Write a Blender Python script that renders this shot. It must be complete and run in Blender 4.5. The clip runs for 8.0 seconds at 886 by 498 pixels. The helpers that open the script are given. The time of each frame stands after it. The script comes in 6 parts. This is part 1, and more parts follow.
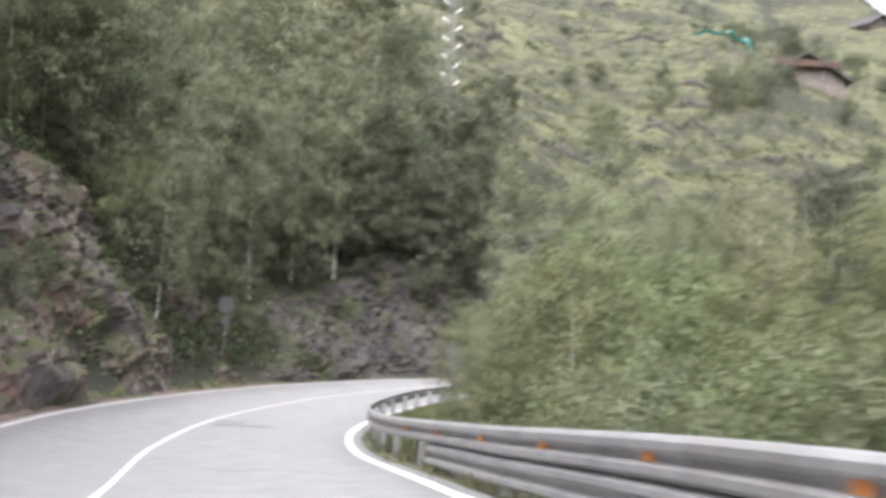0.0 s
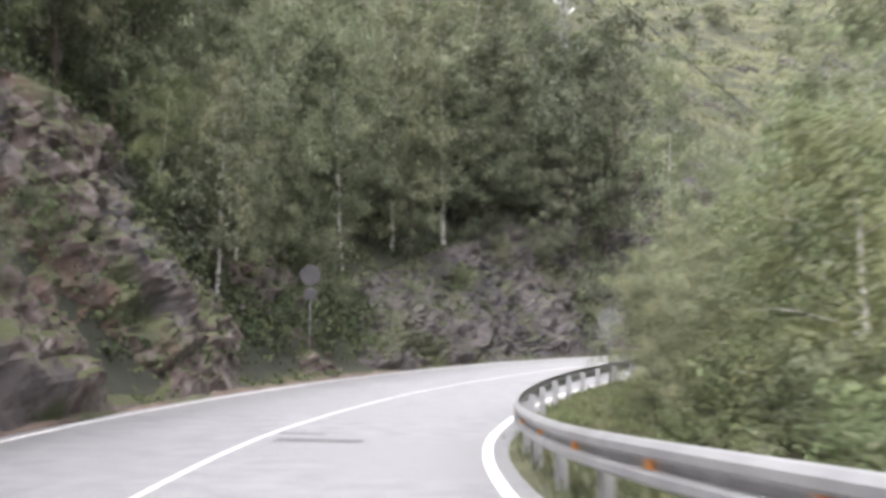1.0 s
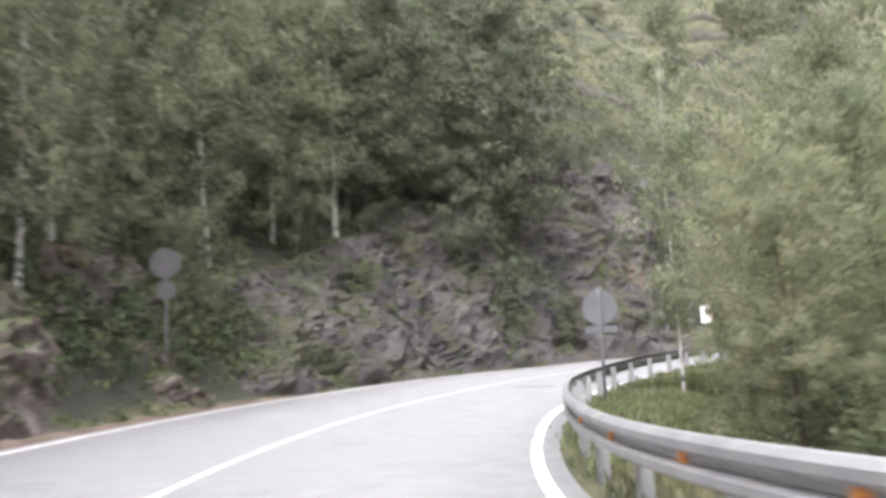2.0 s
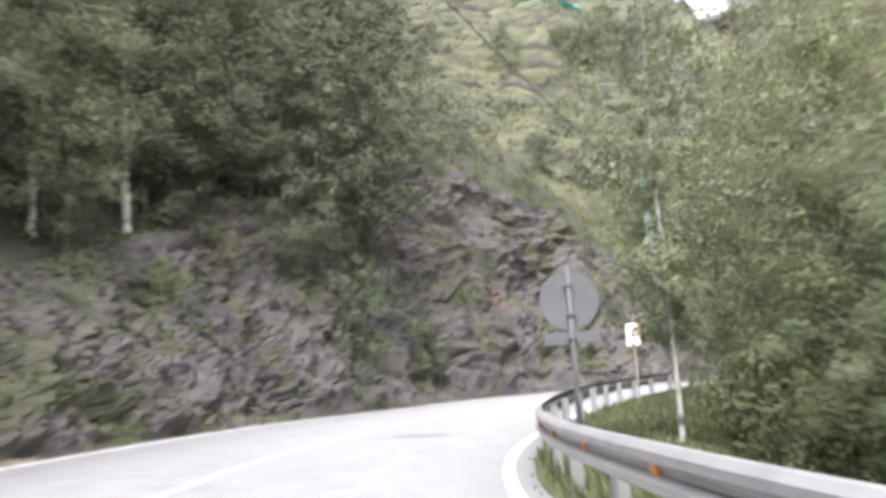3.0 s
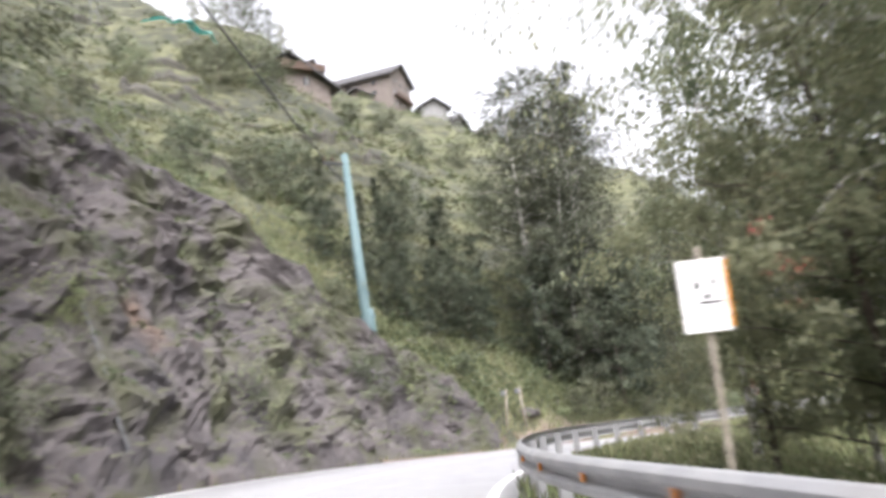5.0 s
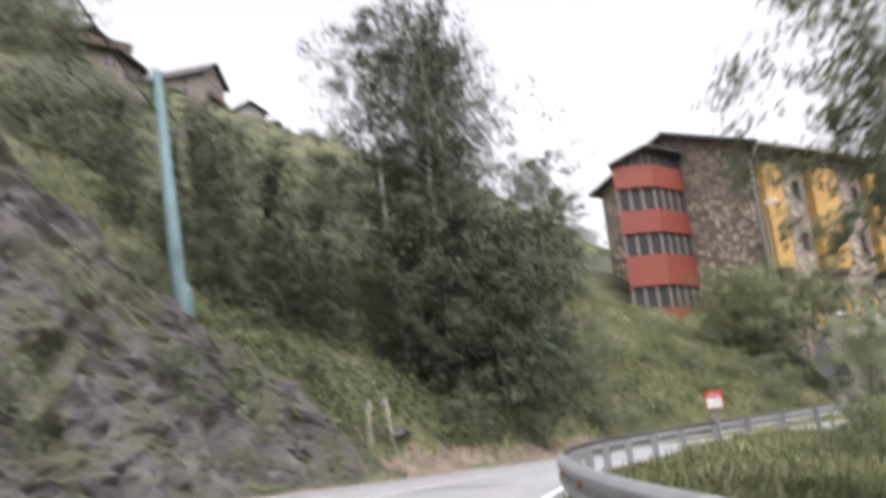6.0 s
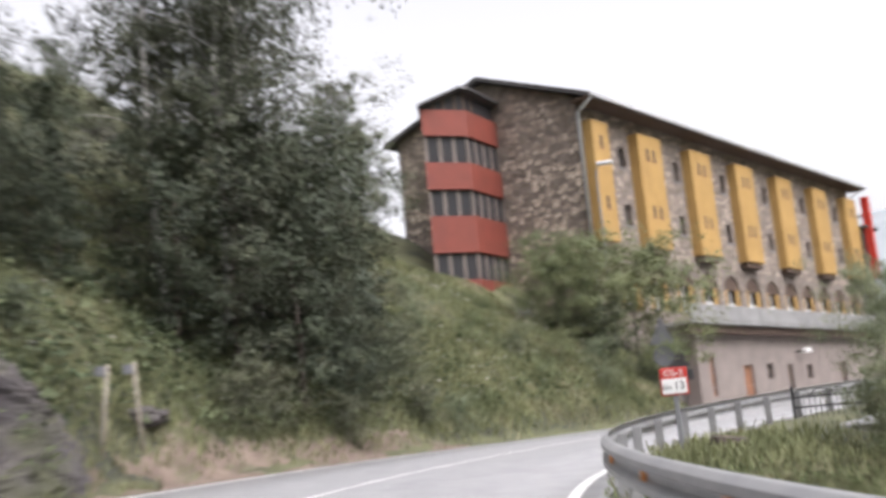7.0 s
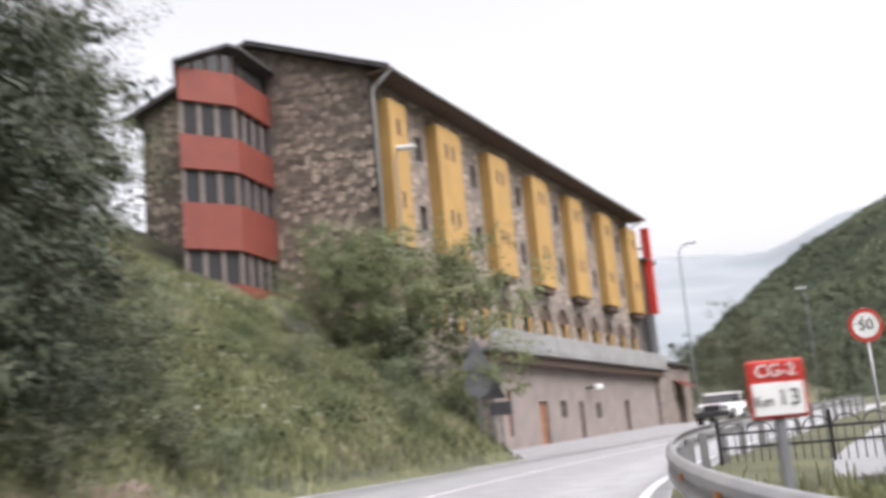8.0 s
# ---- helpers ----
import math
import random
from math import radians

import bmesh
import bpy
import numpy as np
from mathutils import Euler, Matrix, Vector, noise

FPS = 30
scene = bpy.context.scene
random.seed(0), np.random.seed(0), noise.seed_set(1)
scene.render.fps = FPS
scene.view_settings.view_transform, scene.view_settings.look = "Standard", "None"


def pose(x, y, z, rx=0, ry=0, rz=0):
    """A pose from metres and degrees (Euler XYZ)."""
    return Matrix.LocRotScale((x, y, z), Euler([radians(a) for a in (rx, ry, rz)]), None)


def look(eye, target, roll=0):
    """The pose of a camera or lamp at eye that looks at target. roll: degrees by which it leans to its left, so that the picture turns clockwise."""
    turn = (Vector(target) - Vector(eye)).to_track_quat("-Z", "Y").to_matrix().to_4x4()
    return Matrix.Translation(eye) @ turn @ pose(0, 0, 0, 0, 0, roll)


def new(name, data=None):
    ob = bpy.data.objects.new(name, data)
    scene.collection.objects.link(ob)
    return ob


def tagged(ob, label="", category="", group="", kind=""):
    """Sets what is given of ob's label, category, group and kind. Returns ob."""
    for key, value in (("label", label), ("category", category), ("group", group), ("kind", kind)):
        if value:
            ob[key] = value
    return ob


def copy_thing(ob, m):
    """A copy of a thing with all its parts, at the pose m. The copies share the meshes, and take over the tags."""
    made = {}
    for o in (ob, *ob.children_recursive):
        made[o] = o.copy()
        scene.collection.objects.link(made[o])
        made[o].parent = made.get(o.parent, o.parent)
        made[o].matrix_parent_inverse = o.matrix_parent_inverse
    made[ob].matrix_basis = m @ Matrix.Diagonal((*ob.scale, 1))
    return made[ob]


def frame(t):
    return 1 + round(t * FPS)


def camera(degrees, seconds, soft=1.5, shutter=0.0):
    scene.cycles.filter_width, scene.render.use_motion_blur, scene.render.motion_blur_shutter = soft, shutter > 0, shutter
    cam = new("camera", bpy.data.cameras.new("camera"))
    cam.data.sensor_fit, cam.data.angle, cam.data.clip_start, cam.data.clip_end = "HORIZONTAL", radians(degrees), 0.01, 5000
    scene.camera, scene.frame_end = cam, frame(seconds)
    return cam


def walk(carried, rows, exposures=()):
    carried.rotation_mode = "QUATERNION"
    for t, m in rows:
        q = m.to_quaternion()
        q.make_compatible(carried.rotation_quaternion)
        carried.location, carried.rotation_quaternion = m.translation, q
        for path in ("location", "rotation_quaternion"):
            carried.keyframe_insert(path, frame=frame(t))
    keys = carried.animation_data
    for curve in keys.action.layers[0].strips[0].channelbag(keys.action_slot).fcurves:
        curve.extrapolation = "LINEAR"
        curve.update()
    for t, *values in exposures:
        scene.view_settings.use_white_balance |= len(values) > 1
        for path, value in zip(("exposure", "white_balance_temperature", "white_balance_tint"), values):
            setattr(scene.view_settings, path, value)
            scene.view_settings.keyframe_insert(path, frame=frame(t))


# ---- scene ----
cam = camera(46, 8.0, soft=3.6, shutter=0.6)
PATH = [
    (0, look((-0.000, -0.000, 1.300), (-0.000, 9.915, 2.603), 2.76)),
    (0.5, look((-0.207, 5.019, 1.220), (-0.992, 14.920, 2.383), 0.87)),
    (1, look((-1.081, 9.740, 1.236), (-2.093, 19.624, 2.366), 0.00)),
    (1.2, look((-1.566, 11.533, 1.143), (-2.460, 21.423, 2.326), -0.40)),
    (2.3, look((-3.348, 21.981, 1.057), (-2.539, 31.852, 2.441), -2.95)),
    (2.5, look((-3.330, 23.901, 1.157), (-2.186, 33.732, 2.588), -2.70)),
    (2.7, look((-3.473, 25.734, 1.160), (-1.921, 35.497, 2.667), -3.34)),
    (3, look((-3.413, 28.529, 1.217), (-1.356, 38.173, 2.878), -3.89)),
    (3.5, look((-3.112, 33.069, 1.399), (-0.098, 42.374, 3.483), -5.16)),
    (4, look((-2.284, 37.636, 1.618), (1.583, 46.615, 3.719), -5.81)),
    (4.5, look((-1.295, 42.231, 1.818), (3.443, 50.815, 3.783), -6.13)),
    (4.7, look((-0.710, 44.048, 1.870), (4.337, 52.457, 3.824), -6.32)),
    (5.8, look((3.915, 54.260, 2.521), (10.502, 61.415, 4.849), -6.85)),
    (6.1, look((5.643, 56.980, 2.614), (12.720, 63.776, 4.544), -6.56)),
    (6.5, look((8.088, 60.419, 2.743), (15.817, 66.528, 4.462), -5.97)),
    (7, look((11.588, 64.318, 3.061), (20.038, 69.379, 4.786), -5.25)),
    (7.5, look((15.470, 67.570, 3.222), (24.481, 71.505, 5.045), -5.07)),
    (8, look((19.195, 69.850, 3.289), (28.629, 72.577, 5.176), -5.16)),
]
EXPOSURE = [(0.0, 1.0, 6340, 16), (1.2, 1.05, 6340, 16), (2.4, 1.2, 6340, 16), (4.6, 1.3, 6340, 16), (5.9, 0.5, 6400, 16), (8.0, 0.42, 6400, 16)]
walk(cam, PATH, EXPOSURE)

# ---- light: a bright overcast sky ----
world = bpy.data.worlds.new("overcast_sky")
scene.world = world
world.use_nodes = True
wn = world.node_tree.nodes
sky = wn.new("ShaderNodeTexSky")
sky.sky_type, sky.sun_disc = "NISHITA", False
sky.sun_elevation, sky.sun_rotation = radians(55), radians(200)
sky.air_density, sky.dust_density, sky.ozone_density = 1.0, 6.0, 0.5
pale = wn.new("ShaderNodeHueSaturation")
pale.inputs["Saturation"].default_value = 0.12
pale.inputs["Value"].default_value = 1.8
world.node_tree.links.new(sky.outputs[0], pale.inputs["Color"])
world.node_tree.links.new(pale.outputs[0], wn["Background"].inputs[0])
wn["Background"].inputs[1].default_value = 0.15
sun = new("sun", bpy.data.lights.new("sun", "SUN"))
sun.data.energy, sun.data.angle, sun.data.color = 0.9, radians(40), (0.97, 0.98, 1.0)
sun.matrix_world = look((0, 0, 60), (14, 36, 0))


# ---- materials ----
def links(m):
    return m.node_tree.nodes, m.node_tree.links


def mixed(m, factor, below, above):
    """Lays the colour above over the socket below."""
    mx = m.node_tree.nodes.new("ShaderNodeMix")
    mx.data_type = "RGBA"
    m.node_tree.links.new(factor, mx.inputs["Factor"])
    m.node_tree.links.new(below, mx.inputs["A"])
    mx.inputs["B"].default_value = (*above, 1)
    return mx.outputs["Result"]


def surface(name, stops, scale=3.0, detail=6.0, rough=0.85, bump=0.3, bump_scale=None, metal=0.0, second=None, slope=None, island=0.0, per_object=0.0, transmit=0.0):
    """A surface coloured by noise: stops are (place, colour); second is (scale, colour, cover) for large stains."""
    m = bpy.data.materials.new(name)
    m.use_nodes = True
    n, l = links(m)
    b = n["Principled BSDF"]
    b.inputs["Roughness"].default_value, b.inputs["Metallic"].default_value = rough, metal
    co = n.new("ShaderNodeTexCoord")
    noise_t = n.new("ShaderNodeTexNoise")
    noise_t.inputs["Scale"].default_value, noise_t.inputs["Detail"].default_value = scale, detail
    l.new(co.outputs["Object"], noise_t.inputs["Vector"])
    ramp = n.new("ShaderNodeValToRGB")
    e = ramp.color_ramp.elements
    while len(e) < len(stops):
        e.new(0.5)
    for k, (p, c) in enumerate(stops):
        e[k].position, e[k].color = p, (*c, 1)
    l.new(noise_t.outputs["Fac"], ramp.inputs["Fac"])
    col = ramp.outputs["Color"]
    for s2, c2, cover in ([second] if second and not isinstance(second, list) else second or []):
        n2 = n.new("ShaderNodeTexNoise")
        n2.inputs["Scale"].default_value, n2.inputs["Detail"].default_value = s2, 7
        shift = n.new("ShaderNodeVectorMath")
        shift.inputs[1].default_value = (s2 * 31, c2[0] * 190, c2[1] * 150)
        l.new(co.outputs["Object"], shift.inputs[0])
        l.new(shift.outputs[0], n2.inputs["Vector"])
        r2 = n.new("ShaderNodeValToRGB")
        r2.color_ramp.elements[0].position, r2.color_ramp.elements[1].position = 1 - cover - 0.07, 1 - cover + 0.07
        l.new(n2.outputs["Fac"], r2.inputs["Fac"])
        col = mixed(m, r2.outputs["Color"], col, c2)
    if slope:
        c3, lo, hi = slope
        sep = n.new("ShaderNodeSeparateXYZ")
        l.new(n.new("ShaderNodeNewGeometry").outputs["Normal"], sep.inputs[0])
        n3 = n.new("ShaderNodeTexNoise")
        n3.inputs["Scale"].default_value, n3.inputs["Detail"].default_value = scale, 8
        l.new(co.outputs["Object"], n3.inputs["Vector"])
        ad = n.new("ShaderNodeMath")
        ad.operation = "MULTIPLY_ADD"
        ad.inputs[1].default_value = 0.5
        l.new(n3.outputs["Fac"], ad.inputs[0])
        l.new(sep.outputs["Z"], ad.inputs[2])
        mp = n.new("ShaderNodeMapRange")
        mp.inputs["From Min"].default_value, mp.inputs["From Max"].default_value = lo + 0.25, hi + 0.25
        l.new(ad.outputs[0], mp.inputs["Value"])
        col = mixed(m, mp.outputs["Result"], col, c3)
    if island or per_object:
        hs = n.new("ShaderNodeHueSaturation")
        src = n.new("ShaderNodeNewGeometry").outputs["Random Per Island"] if island else n.new("ShaderNodeObjectInfo").outputs["Random"]
        amount = island or per_object
        mr = n.new("ShaderNodeMapRange")
        mr.inputs["To Min"].default_value, mr.inputs["To Max"].default_value = 1 - amount, 1 + amount
        l.new(src, mr.inputs["Value"])
        l.new(mr.outputs["Result"], hs.inputs["Value"])
        if island and per_object:
            mh = n.new("ShaderNodeMapRange")
            mh.inputs["To Min"].default_value, mh.inputs["To Max"].default_value = 0.5 - per_object * 0.08, 0.5 + per_object * 0.08
            l.new(n.new("ShaderNodeObjectInfo").outputs["Random"], mh.inputs["Value"])
            l.new(mh.outputs["Result"], hs.inputs["Hue"])
        l.new(col, hs.inputs["Color"])
        col = hs.outputs["Color"]
    l.new(col, b.inputs["Base Color"])
    if bump:
        nb = n.new("ShaderNodeTexNoise")
        nb.inputs["Scale"].default_value, nb.inputs["Detail"].default_value = bump_scale or scale * 4, 8
        l.new(co.outputs["Object"], nb.inputs["Vector"])
        bp = n.new("ShaderNodeBump")
        bp.inputs["Strength"].default_value, bp.inputs["Distance"].default_value = bump, 0.05
        l.new(nb.outputs["Fac"], bp.inputs["Height"])
        l.new(bp.outputs["Normal"], b.inputs["Normal"])
    if transmit:
        tr = n.new("ShaderNodeBsdfTranslucent")
        l.new(col, tr.inputs["Color"])
        ms = n.new("ShaderNodeMixShader")
        ms.inputs[0].default_value = transmit
        l.new(b.outputs[0], ms.inputs[1])
        l.new(tr.outputs[0], ms.inputs[2])
        l.new(ms.outputs[0], n["Material Output"].inputs["Surface"])
    return m


ASPHALT = surface("asphalt", [(0.3, (.22, .22, .225)), (0.7, (.30, .30, .30))], 2.0, 10, 0.5, 0.25, 60, second=[(0.25, (.26, .26, .26), 0.45), (0.9, (.21, .21, .21), 0.3)])
PAINT_W = surface("road_paint", [(0.35, (.55, .55, .53)), (0.6, (.8, .8, .78))], 6, 8, 0.6, 0.2)
TAR = surface("tar_patch", [(0.3, (.10, .10, .10)), (0.7, (.15, .15, .15))], 5, 6, 0.5, 0.3)
GRASS = surface("grass_ground", [(0.3, (.036, .04, .022)), (0.5, (.074, .076, .038)), (0.72, (.11, .11, .057))], 0.7, 12, 0.95, 0.7, 3, second=[(0.06, (.102, .106, .05), 0.44), (0.2, (.045, .048, .03), 0.40), (0.45, (.075, .07, .045), 0.30)], slope=((.034, .036, .024), 0.84, 0.74))
BLADE = surface("grass_blades", [(0.3, (.058, .072, .032)), (0.55, (.118, .12, .06)), (0.7, (.21, .185, .115))], 0.9, 6, 0.8, 0, island=0.35, transmit=0.25)
SHRUB = surface("undergrowth_leaves", [(0.3, (.045, .068, .03)), (0.7, (.115, .13, .06))], 0.9, 5, 0.8, 0, island=0.3, transmit=0.25)
ROCK = surface("rock", [(0.3, (.048, .042, .042)), (0.5, (.07, .061, .06)), (0.72, (.112, .101, .098))], 1.7, 15, 0.92, 0.6, 5, second=[(0.45, (.085, .056, .044), 0.3), (0.3, (.038, .034, .036), 0.42), (0.55, (.05, .052, .028), 0.43)], slope=((.058, .06, .032), 0.80, 0.97))
def stain(m, place, radius, colour):
    """A ragged stain of the given colour round one place."""
    n, l = links(m)
    b = n["Principled BSDF"]
    old = b.inputs["Base Color"].links[0].from_socket
    co = n.new("ShaderNodeTexCoord")
    rag = n.new("ShaderNodeTexNoise")
    rag.inputs["Scale"].default_value, rag.inputs["Detail"].default_value = 1.4, 8
    l.new(co.outputs["Object"], rag.inputs["Vector"])
    far = n.new("ShaderNodeVectorMath")
    far.operation = "DISTANCE"
    far.inputs[1].default_value = place
    l.new(co.outputs["Object"], far.inputs[0])
    add = n.new("ShaderNodeMath")
    add.operation = "MULTIPLY_ADD"
    add.inputs[1].default_value = radius * 1.6
    l.new(rag.outputs["Fac"], add.inputs[0])
    l.new(far.outputs["Value"], add.inputs[2])
    mr = n.new("ShaderNodeMapRange")
    mr.inputs["From Min"].default_value, mr.inputs["From Max"].default_value = radius * 1.25, radius * 1.9
    mr.inputs["To Min"].default_value, mr.inputs["To Max"].default_value = 0.85, 0.0
    l.new(add.outputs[0], mr.inputs["Value"])
    l.new(mixed(m, mr.outputs["Result"], old, colour), b.inputs["Base Color"])


stain(ROCK, (8.1, 72.3, 6.5), 1.2, (.098, .066, .048))
EARTH = surface("earthy_rock", [(0.32, (.024, .019, .018)), (0.5, (.085, .064, .056)), (0.68, (.21, .18, .17))], 1.6, 15, 0.95, 1.0, 5, second=[(0.4, (.125, .08, .06), 0.36), (0.3, (.085, .078, .078), 0.42), (0.6, (.06, .068, .03), 0.40)], slope=((.07, .076, .034), 0.68, 0.88))
BARK_B = surface("birch_bark", [(0.38, (.10, .09, .08)), (0.5, (.42, .41, .38)), (0.8, (.62, .61, .57))], 3.0, 6, 0.8, 0.4)
BARK_D = surface("dark_bark", [(0.3, (.045, .035, .028)), (0.7, (.13, .105, .085))], 4, 8, 0.9, 0.7)
LEAF_B = surface("birch_leaves", [(0.35, (.125, .148, .086)), (0.65, (.245, .26, .155))], 0.8, 4, 0.6, 0, island=0.09, per_object=0.35, transmit=0.42)
LEAF_Y = surface("light_leaves", [(0.35, (.118, .15, .07)), (0.65, (.205, .23, .108))], 0.8, 4, 0.6, 0, island=0.1, per_object=0.3, transmit=0.35)
LEAF_D = surface("dark_leaves", [(0.35, (.062, .074, .043)), (0.65, (.115, .126, .069))], 0.8, 4, 0.65, 0, island=0.1, per_object=0.35, transmit=0.25)
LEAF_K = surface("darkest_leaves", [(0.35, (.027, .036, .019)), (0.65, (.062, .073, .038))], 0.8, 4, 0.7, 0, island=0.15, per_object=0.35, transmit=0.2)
LEAF_N = surface("leaves_near_road", [(0.35, (.15, .175, .10)), (0.65, (.31, .325, .195))], 0.8, 4, 0.6, 0, island=0.08, per_object=0.35, transmit=0.5)
PIPE = surface("pale_grey_metal", [(0.3, (.52, .53, .54)), (0.7, (.64, .65, .66))], 2, 6, 0.5, 0.05)
TALL = surface("tall_pale_grass", [(0.3, (.135, .155, .072)), (0.55, (.235, .245, .125)), (0.72, (.35, .325, .215))], 0.6, 6, 0.8, 0, island=0.3, transmit=0.3)
STEEL = surface("galvanised_steel", [(0.3, (.28, .28, .285)), (0.7, (.40, .40, .395))], 3, 8, 0.5, 0.1, metal=0.5, second=(0.7, (.31, .30, .29), 0.35))
SIGNBACK = surface("sign_back_metal", [(0.3, (.17, .174, .182)), (0.7, (.215, .22, .228))], 2, 6, 0.75, 0.05)
POLE_G = surface("teal_pole_paint", [(0.3, (.07, .125, .13)), (0.7, (.11, .165, .168))], 2, 8, 0.65, 0.2)
AMBER = surface("amber_reflector", [(0.3, (.75, .24, .02)), (0.7, (.85, .32, .03))], 8, 3, 0.3, 0)
WHITE = surface("white_paint", [(0.3, (.72, .72, .70)), (0.7, (.82, .82, .80))], 3, 6, 0.45, 0.05)
RED_P = surface("red_sign_paint", [(0.3, (.43, .033, .025)), (0.7, (.52, .045, .033))], 4, 5, 0.4, 0)
BLACK = surface("black_paint", [(0.3, (.02, .02, .022)), (0.7, (.04, .04, .042))], 4, 5, 0.5, 0.05)
MEADOW = surface("verge_meadow_grass", [(0.3, (.11, .145, .062)), (0.55, (.175, .21, .095)), (0.72, (.27, .27, .155))], 0.8, 6, 0.8, 0, island=0.22, transmit=0.3)
STONE_W = surface("stone_masonry", [(0.3, (.12, .098, .084)), (0.5, (.185, .153, .132)), (0.7, (.26, .22, .19))], 2.2, 8, 0.9, 0.5, 5)
STONE_P = surface("facing_stone", [(0.25, (.20, .162, .13)), (0.5, (.345, .285, .232)), (0.75, (.56, .485, .405))], 1.3, 6, 0.9, 0.4, 6, per_object=0.62)
STONE_J = surface("facing_stones", [(0.25, (.165, .134, .109)), (0.5, (.265, .218, .178)), (0.75, (.41, .35, .29))], 1.3, 6, 0.9, 0.4, 6, island=0.4)
RED_W = surface("red_cladding", [(0.3, (.17, .04, .026)), (0.7, (.21, .047, .030))], 1.2, 8, 0.7, 0.1, second=(0.5, (.15, .038, .029), 0.35))
YELLOW = surface("yellow_cladding", [(0.3, (.34, .205, .066)), (0.7, (.41, .255, .085))], 1.0, 8, 0.65, 0.08, second=(0.6, (.32, .19, .06), 0.3))
ROOF = surface("slate_roof", [(0.3, (.035, .033, .035)), (0.7, (.085, .08, .08))], 2, 8, 0.7, 0.5)
CONCRETE = surface("concrete", [(0.3, (.185, .182, .18)), (0.7, (.265, .262, .258))], 1.4, 10, 0.85, 0.3, second=(0.5, (.22, .215, .205), 0.35))
RENDER = surface("pinkish_wall_render", [(0.3, (.18, .15, .134)), (0.7, (.24, .203, .182))], 1.1, 10, 0.9, 0.3, second=(0.4, (.165, .14, .125), 0.35))
WOOD = surface("brown_wood", [(0.3, (.17, .075, .04)), (0.7, (.27, .125, .065))], 5, 8, 0.7, 0.2)
GREYWOOD = surface("weathered_wood", [(0.3, (.20, .175, .14)), (0.7, (.36, .32, .26))], 5, 8, 0.85, 0.3)
DARKWOOD = surface("dark_wood", [(0.3, (.055, .035, .025)), (0.7, (.11, .07, .05))], 5, 8, 0.8, 0.3)
TYRE = surface("tyre_rubber", [(0.3, (.02, .02, .02)), (0.7, (.035, .035, .035))], 8, 4, 0.8, 0.1)
NET = surface("turquoise_sheet", [(0.3, (.09, .33, .31)), (0.7, (.16, .45, .42))], 1.5, 6, 0.6, 0.2)
FOREST = surface("far_forest", [(0.3, (.03, .042, .026)), (0.7, (.07, .08, .045))], 0.02, 8, 0.95, 0, island=0.2)
# distance haze is mixed into this pale bluish slope colour
FAR = surface("haze_tinted_slope", [(0.3, (.18, .20, .215)), (0.7, (.25, .27, .28))], 0.004, 10, 1.0, 0, second=(0.003, (.34, .355, .36), 0.3))
GLASS = bpy.data.materials.new("window_glass")
GLASS.use_nodes = True
gb = GLASS.node_tree.nodes["Principled BSDF"]
gb.inputs["Base Color"].default_value, gb.inputs["Roughness"].default_value, gb.inputs["Specular IOR Level"].default_value = (.045, .045, .048, 1), 0.08, 0.5


GREY_BACK = surface("grey_sign_back", [(0.3, (.085, .087, .092)), (0.7, (.115, .118, .124))], 2, 6, 0.75, 0.05)
DULL = surface("dull_grey_metal", [(0.3, (.055, .052, .055)), (0.7, (.09, .085, .088))], 3, 6, 0.7, 0.1)


# ---- mesh helpers ----
def mesh_of(name, verts, faces, material, smooth=False):
    me = bpy.data.meshes.new(name)
    me.from_pydata([tuple(v) for v in verts], [], [tuple(f) for f in faces])
    me.materials.append(material)
    if smooth:
        me.polygons.foreach_set("use_smooth", [True] * len(me.polygons))
    me.update()
    return me


def part(name, bm, material, parent=None, label=""):
    """Links a bmesh (or a mesh) as one object under a thing or part."""
    if isinstance(bm, bpy.types.Mesh):
        me = bm
    else:
        me = bpy.data.meshes.new(name)
        bmesh.ops.recalc_face_normals(bm, faces=bm.faces)
        bm.to_mesh(me)
        bm.free()
        me.materials.append(material)
    ob = new(name, me)
    if parent:
        ob.parent = parent
    if label:
        tagged(ob, label=label)
    return ob


def thing(name, m, label, category, group=""):
    ob = new(name)
    ob.empty_display_size = 0.2
    ob.matrix_world = m
    return tagged(ob, label=label, category=category, group=group)


def add_box(bm, x0, x1, y0, y1, z0, z1, bevel=0.0):
    r = bmesh.ops.create_cube(bm, size=1)
    for v in r["verts"]:
        v.co = Vector(((x0 + x1) / 2 + v.co.x * (x1 - x0), (y0 + y1) / 2 + v.co.y * (y1 - y0), (z0 + z1) / 2 + v.co.z * (z1 - z0)))
    if bevel:
        es = list({e for v in r["verts"] for e in v.link_edges})
        bmesh.ops.bevel(bm, geom=es, offset=bevel, segments=1, affect="EDGES")
    return r


def box(x0, x1, y0, y1, z0, z1, bevel=0.0):
    bm = bmesh.new()
    add_box(bm, x0, x1, y0, y1, z0, z1, bevel)
    return bm


